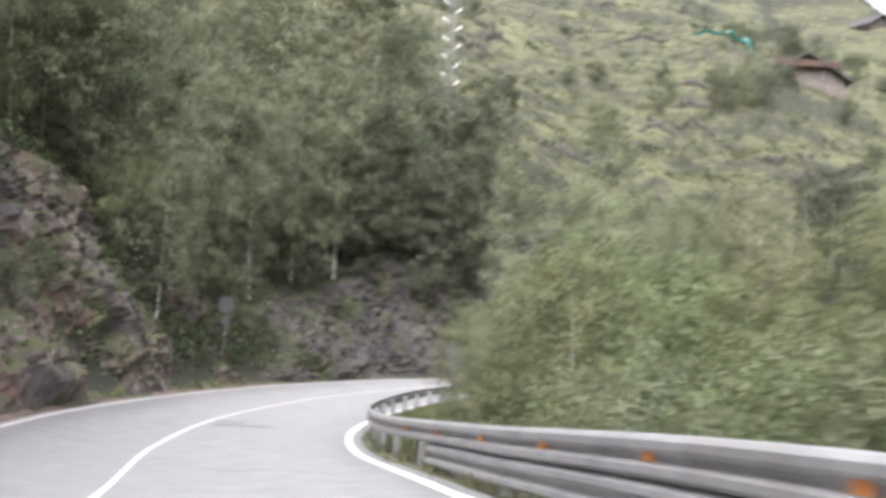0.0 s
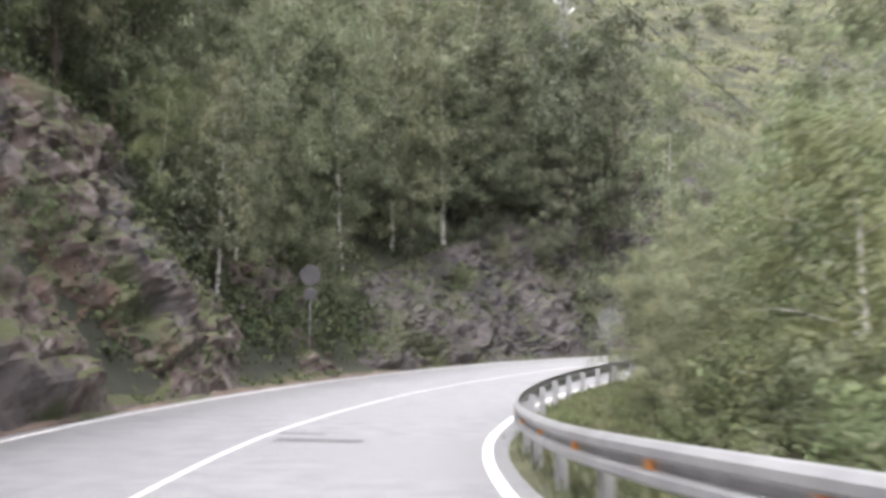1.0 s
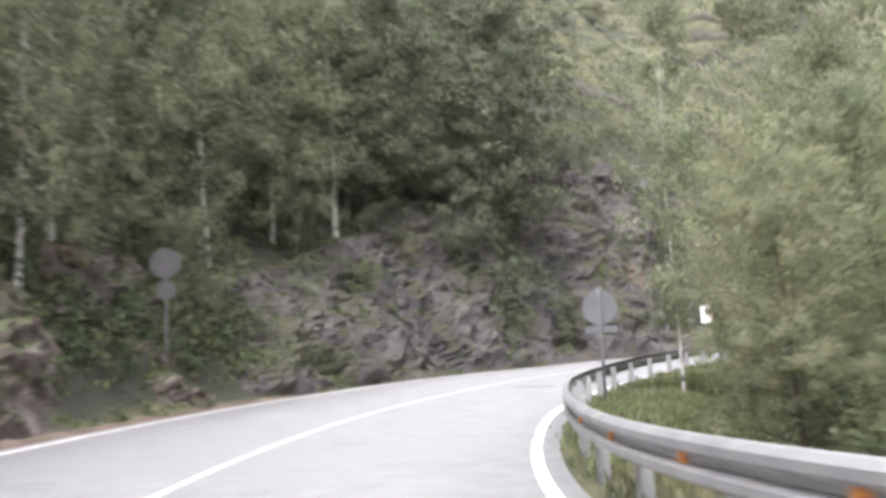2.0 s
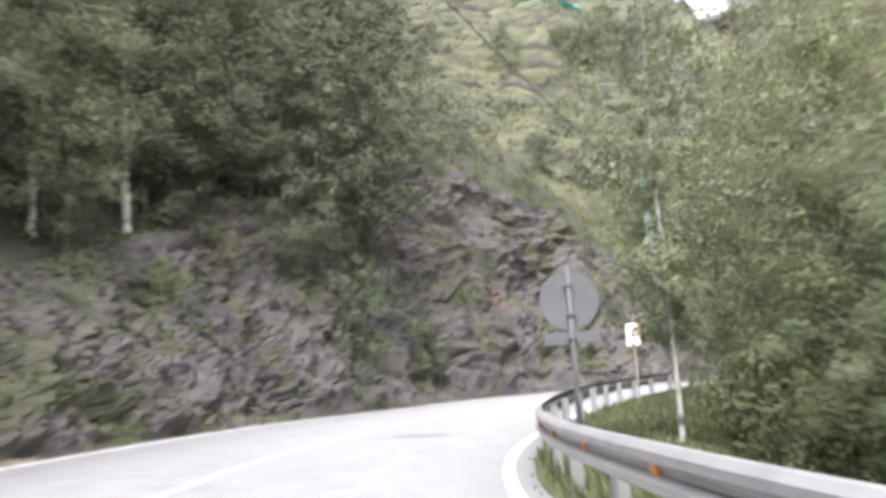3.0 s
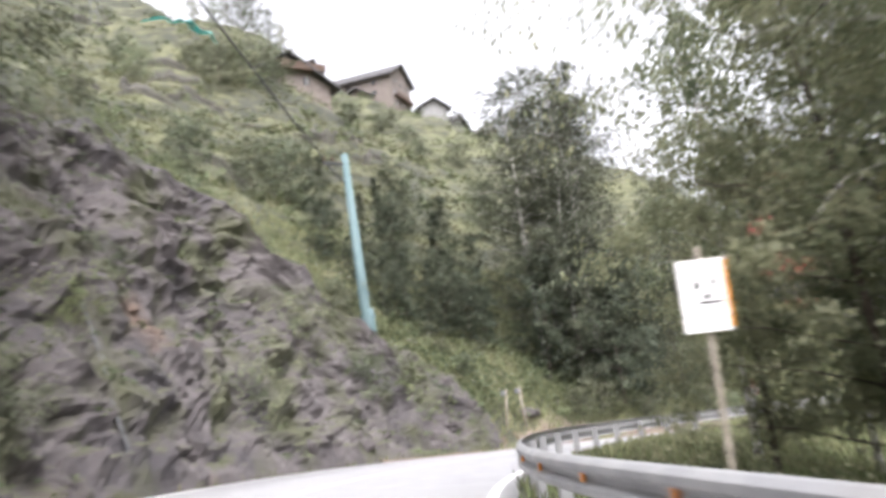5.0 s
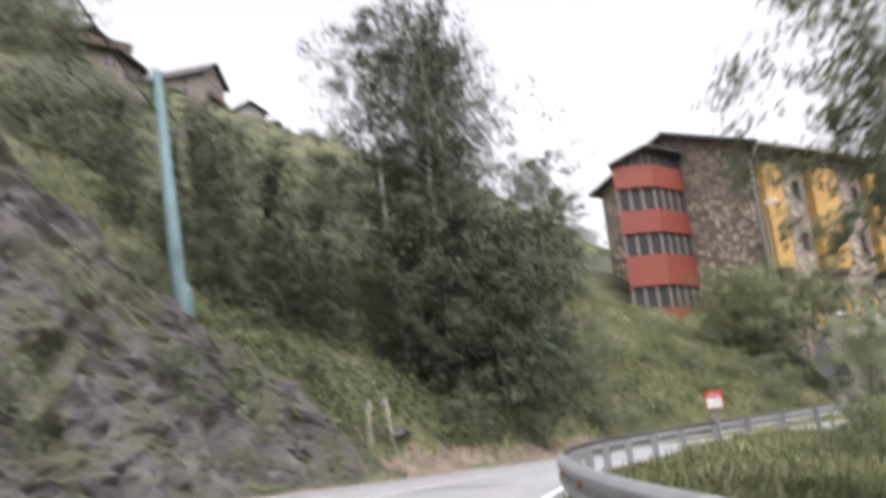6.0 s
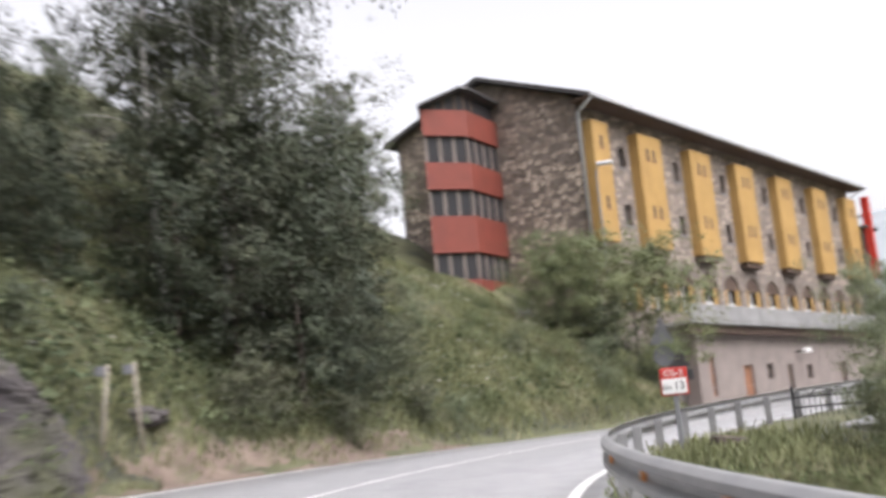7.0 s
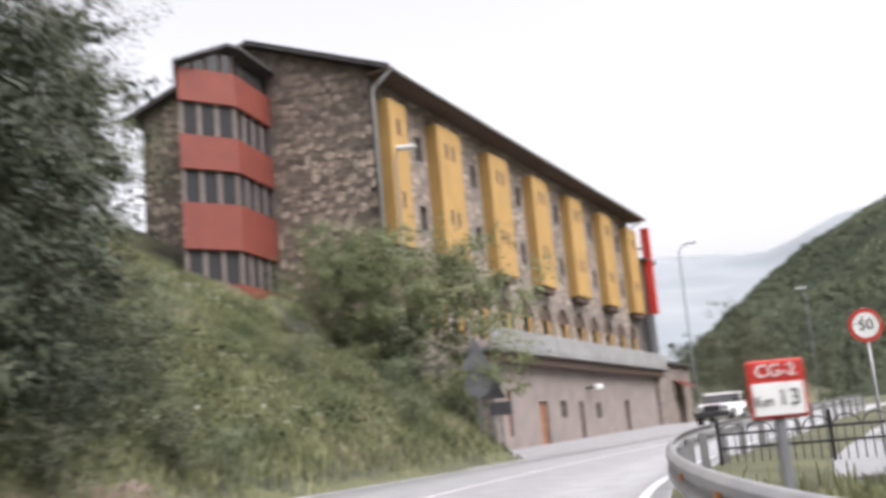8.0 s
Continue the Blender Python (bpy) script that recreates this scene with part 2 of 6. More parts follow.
def tube(pts, radii, sides=8, cap=True):
    """Vertices and faces of a tapered tube along pts."""
    pts = [Vector(p) for p in pts]
    vs, fs = [], []
    for i, p in enumerate(pts):
        d = (pts[min(i + 1, len(pts) - 1)] - pts[max(i - 1, 0)]).normalized()
        a = d.cross(Vector((0.3, 0.9, 0.1))).normalized()
        b = d.cross(a)
        for k in range(sides):
            w = 2 * math.pi * k / sides
            vs.append(p + (a * math.cos(w) + b * math.sin(w)) * radii[i])
    for i in range(len(pts) - 1):
        for k in range(sides):
            k2 = (k + 1) % sides
            fs.append((i * sides + k, i * sides + k2, (i + 1) * sides + k2, (i + 1) * sides + k))
    if cap:
        fs.append(tuple(range(sides - 1, -1, -1)))
        fs.append(tuple((len(pts) - 1) * sides + k for k in range(sides)))
    return vs, fs


def tube_mesh(name, pts, radii, material, sides=10):
    vs, fs = tube(pts, radii, sides)
    return mesh_of(name, vs, fs, material, smooth=True)


def disc(radius, thick, sides=40):
    """A round plate in the xz plane, facing -y."""
    bm = bmesh.new()
    bmesh.ops.create_cone(bm, cap_ends=True, segments=sides, radius1=radius, radius2=radius, depth=thick)
    bmesh.ops.rotate(bm, verts=bm.verts, cent=(0, 0, 0), matrix=Matrix.Rotation(radians(90), 3, "X"))
    return bm


def lettering(name, text, size, material, parent, x, y, z, depth=0.004):
    cu = bpy.data.curves.new(name, "FONT")
    cu.body, cu.size, cu.align_x, cu.align_y, cu.extrude = text, size, "CENTER", "CENTER", depth
    tmp = bpy.data.objects.new(name, cu)
    scene.collection.objects.link(tmp)
    me = bpy.data.meshes.new_from_object(tmp.evaluated_get(bpy.context.evaluated_depsgraph_get()))
    bpy.data.objects.remove(tmp)
    me.materials.clear()
    me.materials.append(material)
    ob = new(name, me)
    ob.parent = parent
    ob.matrix_basis = pose(x, y, z, 90, 0, 0)
    return ob


# ---- the line of the road: x, y, z of the centre and its cross slope ----
STATIONS = [(2.0, -52, -1.6, -.06), (-0.98, -12.09, -0.12, -0.11), (-1.51, -4.41, -0.05, -0.115), (-2.22, 3.90, 0.06, -0.09), (-3.54, 11.29, -0.03, -0.056), (-5.14, 19.63, -0.04, -0.016),
            (-5.71, 27.71, 0.17, 0.021), (-4.84, 36.39, 0.53, 0.033), (-2.98, 44.21, 0.88, 0.043), (0.18, 51.49, 1.29, 0.041), (4.50, 59.13, 1.65, 0.037), (9.73, 65.27, 2.00, 0.040),
            (16.73, 70.68, 2.26, 0.043), (24.20, 73.88, 2.38, 0.031), (32.84, 75.12, 2.53, 0.014), (40.68, 74.67, 2.67, -0.003), (55.20, 72.00, 2.98, -0.026), (70.37, 69.35, 3.31, -0.026), (150, 54, 5.2, 0)]
_c = np.array(STATIONS)
_fine = []
for _i in range(len(_c) - 1):
    _p0, _p1, _p2, _p3 = _c[max(_i - 1, 0)], _c[_i], _c[_i + 1], _c[min(_i + 2, len(_c) - 1)]
    _d = np.linalg.norm(_p2[:2] - _p1[:2])
    _m1 = (_p2 - _p0) / (np.linalg.norm(_p2[:2] - _p0[:2])) * _d
    _m2 = (_p3 - _p1) / (np.linalg.norm(_p3[:2] - _p1[:2])) * _d
    for _u in np.arange(0, 1, 0.5 / _d):
        _fine.append((2 * _u**3 - 3 * _u**2 + 1) * _p1 + (_u**3 - 2 * _u**2 + _u) * _m1 + (-2 * _u**3 + 3 * _u**2) * _p2 + (_u**3 - _u**2) * _m2)
LINE = np.array(_fine)
ALONG = np.concatenate([[0], np.cumsum(np.linalg.norm(np.diff(LINE[:, :2], axis=0), axis=1))])
ALONG -= ALONG[np.argmin((LINE[:, 0] + 1.9) ** 2 + LINE[:, 1] ** 2)]
_t = np.gradient(LINE[:, :2], axis=0)
_t /= np.linalg.norm(_t, axis=1)[:, None]
LEFT = np.stack([-_t[:, 1], _t[:, 0]], 1)
HALF = 3.66          # centre to edge line
EDGE = 3.95           # centre to the asphalt's edge


def on_road(s, lat, up=0.0):
    """The place at s metres along, lat metres to the left of the centre."""
    v = [np.interp(s, ALONG, LINE[:, k]) for k in range(4)]
    n = [np.interp(s, ALONG, LEFT[:, k]) for k in range(2)]
    side = max(-EDGE, min(EDGE, lat))
    return Vector((v[0] + n[0] * lat, v[1] + n[1] * lat, v[2] + v[3] * side + up))


def heading(s):
    """The road's direction at s, as a turn about z that brings +y onto it."""
    n = [np.interp(s, ALONG, LEFT[:, k]) for k in range(2)]
    return math.degrees(math.atan2(n[1], n[0])) - 180


def smooth(a, b, x):
    u = np.clip((x - a) / (b - a), 0, 1)
    return u * u * (3 - 2 * u)


HOTEL_X, HOTEL_Y, HOTEL_Z, HOTEL_TURN = 56.9, 82.2, 3.0, -8.8
_ca, _sa = math.cos(radians(HOTEL_TURN)), math.sin(radians(HOTEL_TURN))
CLIFF_S = [-60, -5, 20, 31, 36, 40, 44, 50, 58, 64, 71, 77, 80, 83, 86, 89, 93, 105, 160]
CLIFF_H = [5.0, 6.0, 7.5, 7.8, 6.6, 4.4, 3.3, 3.6, 6.0, 9.0, 10.8, 10.2, 8.3, 5.2, 3.3, 2.3, 1.2, 0.8, 0.8]
CLIFF_K = [2.2, 2.2, 2.2, 2.1, 1.9, 1.5, 1.25, 1.3, 1.9, 2.1, 2.1, 2.1, 2.0, 1.68, 1.5, 1.3, 1.0, 0.9, 0.9]
# an uneven rim above the tall cut
_fine = np.arange(-60, 160, 0.7)
CLIFF_K = np.interp(_fine, CLIFF_S, CLIFF_K)
CLIFF_H = np.interp(_fine, CLIFF_S, CLIFF_H) + smooth(58, 64, _fine) * smooth(88, 82, _fine) * (0.5 * np.sin(_fine * 1.7) + 0.4 * np.sin(_fine * 3.1 + 1))
CLIFF_S = _fine


def wobble(x, y, k):
    return np.sin(x * k + 1.3 * np.sin(y * k * 0.7 + 2)) * np.sin(y * k * 1.1 + 1.7 * np.sin(x * k * 0.6))


def ground_height(x, y):
    """Heights of the ground at arrays x, y."""
    x, y = np.asarray(x, float), np.asarray(y, float)
    out = np.zeros_like(x)
    for a in range(0, len(x), 4000):
        xs, ys = x[a:a + 4000], y[a:a + 4000]
        d2 = (xs[:, None] - LINE[None, ::2, 0]) ** 2 + (ys[:, None] - LINE[None, ::2, 1]) ** 2
        i = d2.argmin(1) * 2
        lat = (xs - LINE[i, 0]) * LEFT[i, 0] + (ys - LINE[i, 1]) * LEFT[i, 1]
        far = np.sqrt(d2.min(1))
        s = ALONG[i]
        base = LINE[i, 2] + LINE[i, 3] * np.clip(lat, -EDGE, EDGE)
        # the hill on the outer side
        back = np.interp(s, [20, 34, 46, 56, 82, 88], [0.8, 0.6, 0.4, 1.0, 1.0, 0.4])
        u = np.maximum(np.where(lat > 0, far, 0) - EDGE - back, 0)
        h, k = np.interp(s, CLIFF_S, CLIFF_H), np.interp(s, CLIFF_S, CLIFF_K)
        foot = h / k
        cut = np.minimum(u, foot) * k
        v = np.minimum(np.maximum(u - foot, 0), 300)
        slope = np.interp(s, [40, 70, 84, 99, 104, 110, 135, 150, 174, 200], [0.70, 0.69, 0.65, 0.61, 0.51, 0.45, 0.445, 0.385, 0.35, 0.33])
        rise = slope * v + np.interp(s, [98, 107], [-0.0002, 0.00022]) * v * v + 0.3 * np.minimum(v, 8)
        side = np.degrees(np.arctan2(ys - HOTEL_Y, xs - HOTEL_X))
        rise = rise * (1 - 0.9 * smooth(34, 54, 88 - side) * smooth(0, 40, xs - HOTEL_X - 20))
        terraces = smooth(12, 25, u) * (0.8 + 1.3 * smooth(40, 110, u)) * np.sin(rise * np.where(u > 60, 0.62, 0.95) + wobble(xs, ys, 0.05) * 2.5)
        rough = smooth(1, 6, u) * (0.35 * wobble(xs, ys, 0.7) + 0.8 * smooth(10, 40, u) * wobble(xs, ys, 0.16))
        up = base + cut + rise + terraces * 0.3 + rough + 4.2 * np.exp(-((xs - 50) ** 2 + (ys - 162) ** 2) / 340) + 9.0 * np.exp(-((xs - 100) ** 2 + (ys - 305) ** 2) / 2050)
        # level ground before and under the hotel
        lx, ly = (xs - HOTEL_X) * _ca + (ys - HOTEL_Y) * _sa, -(xs - HOTEL_X) * _sa + (ys - HOTEL_Y) * _ca
        up = up - 1.1 * np.exp(-((lx + 5) ** 2 + (ly - 3) ** 2) / 16)
        near_wall = 2.3 * smooth(1.5, 3.0, -ly)
        w = smooth(-3.0 - near_wall, -0.5 - near_wall * 1.5, lx)
        flat = np.minimum(up, base - 0.2 + np.maximum(ly - 12, 0) * 0.62)
        up = up * (1 - w) + flat * w
        # the valley on the inner side
        q = np.maximum(np.where(lat <= 0, far, 0) - EDGE - 1.9, 0)
        drop = np.interp(s, [-10, 40, 60, 75, 95, 130], [0.32, 0.3, 0.2, 0.12, 0.16, 0.3])
        down = base - np.minimum(q * drop, 9) - np.minimum(q * 0.06, 12) + smooth(1, 5, q) * 0.12 * wobble(xs, ys, 0.9)
        z = np.where(lat > 0, up, down)
        z = np.where(far < EDGE + 0.05, base - 0.12, z)
        out[a:a + 4000] = z
    return out


def ground_at(x, y):
    return float(ground_height(np.array([x]), np.array([y]))[0])


def beside(s, lat):
    """A place on the ground beside the road."""
    p = on_road(s, lat)
    return Vector((p.x, p.y, ground_at(p.x, p.y)))


# ---- ground: one sheet out to the horizon ----
def build_ground():
    cx, cy = 40.0, 24.0
    rings = np.concatenate([np.arange(1, 34, 2.0), np.arange(34, 70, 0.45), np.arange(70, 110, 0.9), np.arange(110, 350, 2.2), 350 * 1.16 ** np.arange(0, 16)])
    turn = np.concatenate([np.arange(30, 238, 0.6), np.arange(238, 390, 3.0)]) * math.pi / 180
    r, a = np.meshgrid(rings, turn, indexing="ij")
    x, y = (cx + r * np.cos(a)).ravel(), (cy + r * np.sin(a)).ravel()
    z = ground_height(x, y)
    n, k = len(rings), len(turn)
    vs = [(cx, cy, float(z[:k].mean()))] + list(zip(x, y, z))
    fs = [(0, 1 + j, 1 + (j + 1) % k) for j in range(k)]
    for i in range(n - 1):
        for j in range(k):
            j2 = (j + 1) % k
            fs.append((1 + i * k + j, 1 + (i + 1) * k + j, 1 + (i + 1) * k + j2, 1 + i * k + j2))
    me = mesh_of("ground", vs, fs, GRASS, smooth=True)
    tagged(new("ground", me), "steep grassy mountain ground with dry patches and terraces", "ground", kind="structure")


def ribbon(name, s0, s1, lat0, lat1, up, material, step=0.8, wander=0.0):
    vs, fs = [], []
    ss = np.arange(s0, s1 + 0.01, step)
    for i, s in enumerate(ss):
        w = wander * math.sin(s * 0.9) if wander else 0
        vs += [on_road(s, lat0 + w, up), on_road(s, lat1 + w, up)]
        if i:
            fs.append((2 * i - 2, 2 * i - 1, 2 * i + 1, 2 * i))
    return mesh_of(name, vs, fs, material)


def build_road():
    vs, fs = [], []
    lats = (-EDGE - 0.05, -EDGE, -1.6, 0, 1.6, EDGE, EDGE + 0.05)
    for i, s in enumerate(np.arange(-50, 150, 0.8)):
        for j, lat in enumerate(lats):
            vs.append(on_road(s, lat, 0.0 if 0 < j < 6 else -0.14))
        if i:
            for j in range(6):
                a, b = (i - 1) * 7 + j, i * 7 + j
                fs.append((a, a + 1, b + 1, b))
    road = tagged(new("road", mesh_of("road", vs, fs, ASPHALT, smooth=True)), "pale worn asphalt mountain road with white lines", "road", kind="structure")
    part("edge_line", ribbon("edge_line", -50, 150, HALF - 0.06, HALF + 0.06, 0.005, PAINT_W), None, road, "worn white edge line")
    part("edge_line", ribbon("edge_line", -50, 150, -HALF - 0.07, -HALF + 0.07, 0.005, PAINT_W), None, road, "bright white edge line")
    part("centre_line", ribbon("centre_line", -50, 150, -0.042, 0.042, 0.005, PAINT_W), None, road, "thin white centre line")
    for s, lat, ln, wd in ((26.0, -1.0, 0.5, 1.4), (27.2, -0.5, 0.25, 0.8), (48.9, -1.5, 0.5, 1.1), (80.4, -1.2, 0.5, 2.1), (81.4, -0.9, 0.25, 0.9)):
        part("tar_patch", ribbon("tar_patch", s, s + ln, lat - wd / 2, lat + wd / 2, 0.004, TAR, 0.25), None, road, "dark tar patch")


def build_yard():
    vs, fs = [], []
    for i, s in enumerate(np.arange(97, 134, 1.0)):
        for lat, up in ((-4.75, -1.8), (-4.75, -0.06), (-16, -0.06), (-16, -6)):
            p = on_road(s, lat)
            vs.append((p.x, p.y, on_road(s, -EDGE).z + up))
        if i:
            for j in range(3):
                a, b = (i - 1) * 4 + j, i * 4 + j
                fs.append((a, a + 1, b + 1, b))
    fs += [(0, 1, 2, 3), tuple(len(vs) - 4 + k for k in range(4))]
    tagged(new("yard", mesh_of("yard", vs, fs, ASPHALT)), "pale asphalt yard behind the iron fence", "pavement", kind="structure")


def build_forecourt():
    """Asphalt from the road's edge up to the hotel wall."""
    vs, fs = [], []
    for i, s in enumerate(np.arange(108.5, 150, 0.75)):
        reach = min(8.5, 0.4 + (s - 108.5) * 1.5)
        for lat in (EDGE - 0.03, EDGE + reach):
            p = on_road(s, lat)
            vs.append((p.x, p.y, p.z + (0.006 if lat < EDGE else 0.06)))
        if i:
            fs.append((2 * i - 2, 2 * i - 1, 2 * i + 1, 2 * i))
    tagged(new("forecourt", mesh_of("forecourt", vs, fs, ASPHALT)), "worn asphalt forecourt between the road and the hotel", "pavement", kind="structure")


build_ground()
build_road()
build_yard()
build_forecourt()
SOIL = surface("bare_soil", [(0.3, (.09, .065, .05)), (0.7, (.19, .145, .115))], 1.5, 10, 0.95, 0.8, 6, second=(0.8, (.08, .085, .045), 0.4))


def soil_strip(s0, s1, width):
    """A strip of bare earth from the asphalt's edge up the foot of the bank, with a ragged upper edge."""
    vs, fs = [], []
    n = 7
    for i, q in enumerate(np.arange(s0, s1 + 0.01, 0.35)):
        reach = width * (0.75 + 0.3 * noise.noise(Vector((q * 0.55, 2.0, 0))) + 0.2 * noise.noise(Vector((q * 1.9, 5.0, 0)))) * min(1, (q - s0) / 2 + 0.15, (s1 - q) / 2 + 0.15)
        for j in range(n):
            p = on_road(q, EDGE - 0.02 + reach * j / (n - 1))
            lump = 0.05 + 0.09 * noise.noise(Vector((p.x * 2.1, p.y * 2.1, 1))) if 0 < j < n - 1 else (0.0 if j else 0)
            vs.append((p.x, p.y, p.z - 0.015 if j == 0 else ground_at(p.x, p.y) + lump - (0.06 if j == n - 1 else 0)))
        if i:
            fs += [((i - 1) * n + j, (i - 1) * n + j + 1, i * n + j + 1, i * n + j) for j in range(n - 1)]
    tagged(new("verge", mesh_of("verge", vs, fs, SOIL, smooth=True)), "bank of bare brown earth at the road's edge", "verge", kind="structure")


soil_strip(80, 99, 1.7)
soil_strip(14, 46, 0.7)


# ---- rock face of the road cut ----
LEDGES = []


def build_rock(name, s0, s1, step, rows, label, material):
    """A craggy rock sheet that stands proud of the cut, with dipping layers, blocks and cracks."""
    ss = np.arange(s0, s1 + 0.01, step)
    vs, fs = [], []
    for s in ss:
        h, k = np.interp(s, CLIFF_S, CLIFF_H), np.interp(s, CLIFF_S, CLIFF_K)
        edge = min(1.0, (s - s0) / 2.5, (s1 - s) / 2.5)
        a, b = np.interp(s, ALONG, LEFT[:, 0]), np.interp(s, ALONG, LEFT[:, 1])
        for j in range(rows):
            q = j / (rows - 1)
            up = q * (h + 0.8)
            p = on_road(s, EDGE + 0.45 + min(up / k, h / k) + max(0, up - h) * 1.4)
            # layers dip along the road
            w = Vector((s * 0.8 + up * 0.45, up * 1.25 - s * 0.4, (p.x + p.y) * 0.12))
            w += noise.noise_vector(w * 0.55) * 0.9
            c1, c2 = noise.voronoi(w * 0.42)[0], noise.voronoi(w * 1.3)[0]
            out = min(c1[1] - c1[0], 0.6) * 0.38 + min(c2[1] - c2[0], 0.4) * 0.2 - 0.33
            out += noise.noise(w * 0.3) * 1.0 + noise.fractal(w * 1.3, 0.9, 2.1, 6) * 0.26 + noise.ridged_multi_fractal(w * 0.7, 1.0, 2.1, 4, 1.0, 2.0) * 0.19 + noise.fractal(w * 4.2, 0.7, 2.2, 4) * 0.1
            step_up = (up * 0.8 + noise.noise(w * 0.5) * 1.2) % 1.0
            out += 0.2 * (step_up ** 2 - 0.33)
            out = out * smooth(0, 0.08, q) * smooth(1.0, 0.85, q) * edge * (1 - 0.35 * smooth(76, 82, s)) + 0.22 * edge - 0.5 * (1 - edge)
            vs.append(Vector((p.x - a * out * 0.9, p.y - b * out * 0.9, p.z + up - 0.08 - 0.5 * smooth(0.88, 1, q) + out * 0.3)))
    for i in range(len(ss) - 1):
        for j in range(rows - 1):
            o = i * rows + j
            fs.append((o, o + rows, o + rows + 1, o + 1))
    ob = tagged(new(name, mesh_of(name, vs, fs, material)), label, "rock face", kind="structure")
    for f in ob.data.polygons:
        if abs(f.normal.z) > 0.62:
            LEDGES.append(tuple(f.center))
    return ob


build_rock("rock_face", -12, 45, 0.16, 76, "brown earthy rock cut with roots and moss beside the road", EARTH)
build_rock("rock_face", 42.5, 88.5, 0.15, 90, "grey and rusty jagged rock cliff beside the road", ROCK)


def boulder(seed, sx, sy, sz, material, name="boulder"):
    bm = bmesh.new()
    bmesh.ops.create_icosphere(bm, subdivisions=4, radius=1)
    for v in bm.verts:
        w = v.co * 1.1 + Vector((seed * 7.1, seed * 3.3, 0))
        c = noise.voronoi(w)[0]
        v.co *= 0.75 + (c[1] - c[0]) * 0.5 + noise.noise(w * 2.5) * 0.15 + noise.fractal(w * 5, 0.9, 2.1, 3) * 0.05
        v.co = Vector((v.co.x * sx, v.co.y * sy, v.co.z * sz))
    return part(name, bm, material)


for k, (s, lat, size) in enumerate(((64, 5.0, (0.7, 0.5, 0.6)), (68, 4.9, (0.8, 0.6, 0.7)), (72.5, 4.9, (0.9, 0.6, 0.6)), (77.5, 5.0, (0.8, 0.6, 0.8)), (80, 5.1, (0.9, 0.6, 0.7)), (55.5, 4.9, (0.5, 0.4, 0.4)), (51, 4.8, (0.4, 0.4, 0.35)),
                                    (24, 4.7, (0.6, 0.4, 0.4)), (28, 4.8, (0.5, 0.4, 0.35)), (20, 4.7, (0.5, 0.4, 0.5)), (85, 5.2, (0.6, 0.5, 0.3)), (89, 5.3, (0.5, 0.5, 0.28)))):
    b = boulder(k + 1, *size, ROCK)
    p = beside(s, lat)
    b.matrix_world = pose(p.x, p.y, p.z + size[2] * 0.28, 0, 0, 40 * k)
    tagged(b, "grey angular boulder at the foot of the cut", "rock", group="rocks of the cut")


# ---- leaves, trees, shrubs ----
def leaf_arrays(centres, spreads, counts, size, rng, flat=1.0, droop=0.0, outward=None):
    """Leaf quads round the given centres, turned out of their clump and of the crown: vertices and faces."""
    pts = np.repeat(centres, counts, axis=0)
    sp = np.repeat(spreads, counts)[:, None]
    off = np.clip(rng.normal(0, 0.5, pts.shape), -0.95, 0.95) * sp
    off[:, 2] = off[:, 2] * flat - droop * np.minimum(np.abs(rng.normal(0, 1, len(pts))), 1.9) * sp[:, 0]
    n = len(pts)
    facing = off / sp * 0.7 + rng.normal(0, 0.42, (n, 3)) + np.array((0, 0, 0.35))
    if outward is not None:
        facing = facing + np.repeat(outward, counts, axis=0) * 0.75
    pts = pts + off
    facing /= np.linalg.norm(facing, axis=1)[:, None]
    a = np.cross(facing, rng.normal(0, 1, (n, 3)))
    a /= np.linalg.norm(a, axis=1)[:, None]
    b = np.cross(facing, a)
    sz = size * rng.uniform(0.6, 1.35, (n, 1))
    v = np.stack([pts - a * sz * 0.55, pts + b * sz * 0.32, pts + a * sz * 0.55, pts - b * sz * 0.32], 1).reshape(-1, 3)
    f = np.arange(n * 4).reshape(-1, 4)
    return v, f


def quick_mesh(name, v, f, material):
    me = bpy.data.meshes.new(name)
    me.vertices.add(len(v))
    me.vertices.foreach_set("co", np.asarray(v, np.float32).ravel())
    me.loops.add(f.size)
    me.loops.foreach_set("vertex_index", f.ravel().astype(np.int32))
    me.polygons.add(len(f))
    me.polygons.foreach_set("loop_start", np.arange(0, f.size, 4, dtype=np.int32))
    me.update(calc_edges=True)
    me.materials.append(material)
    return me


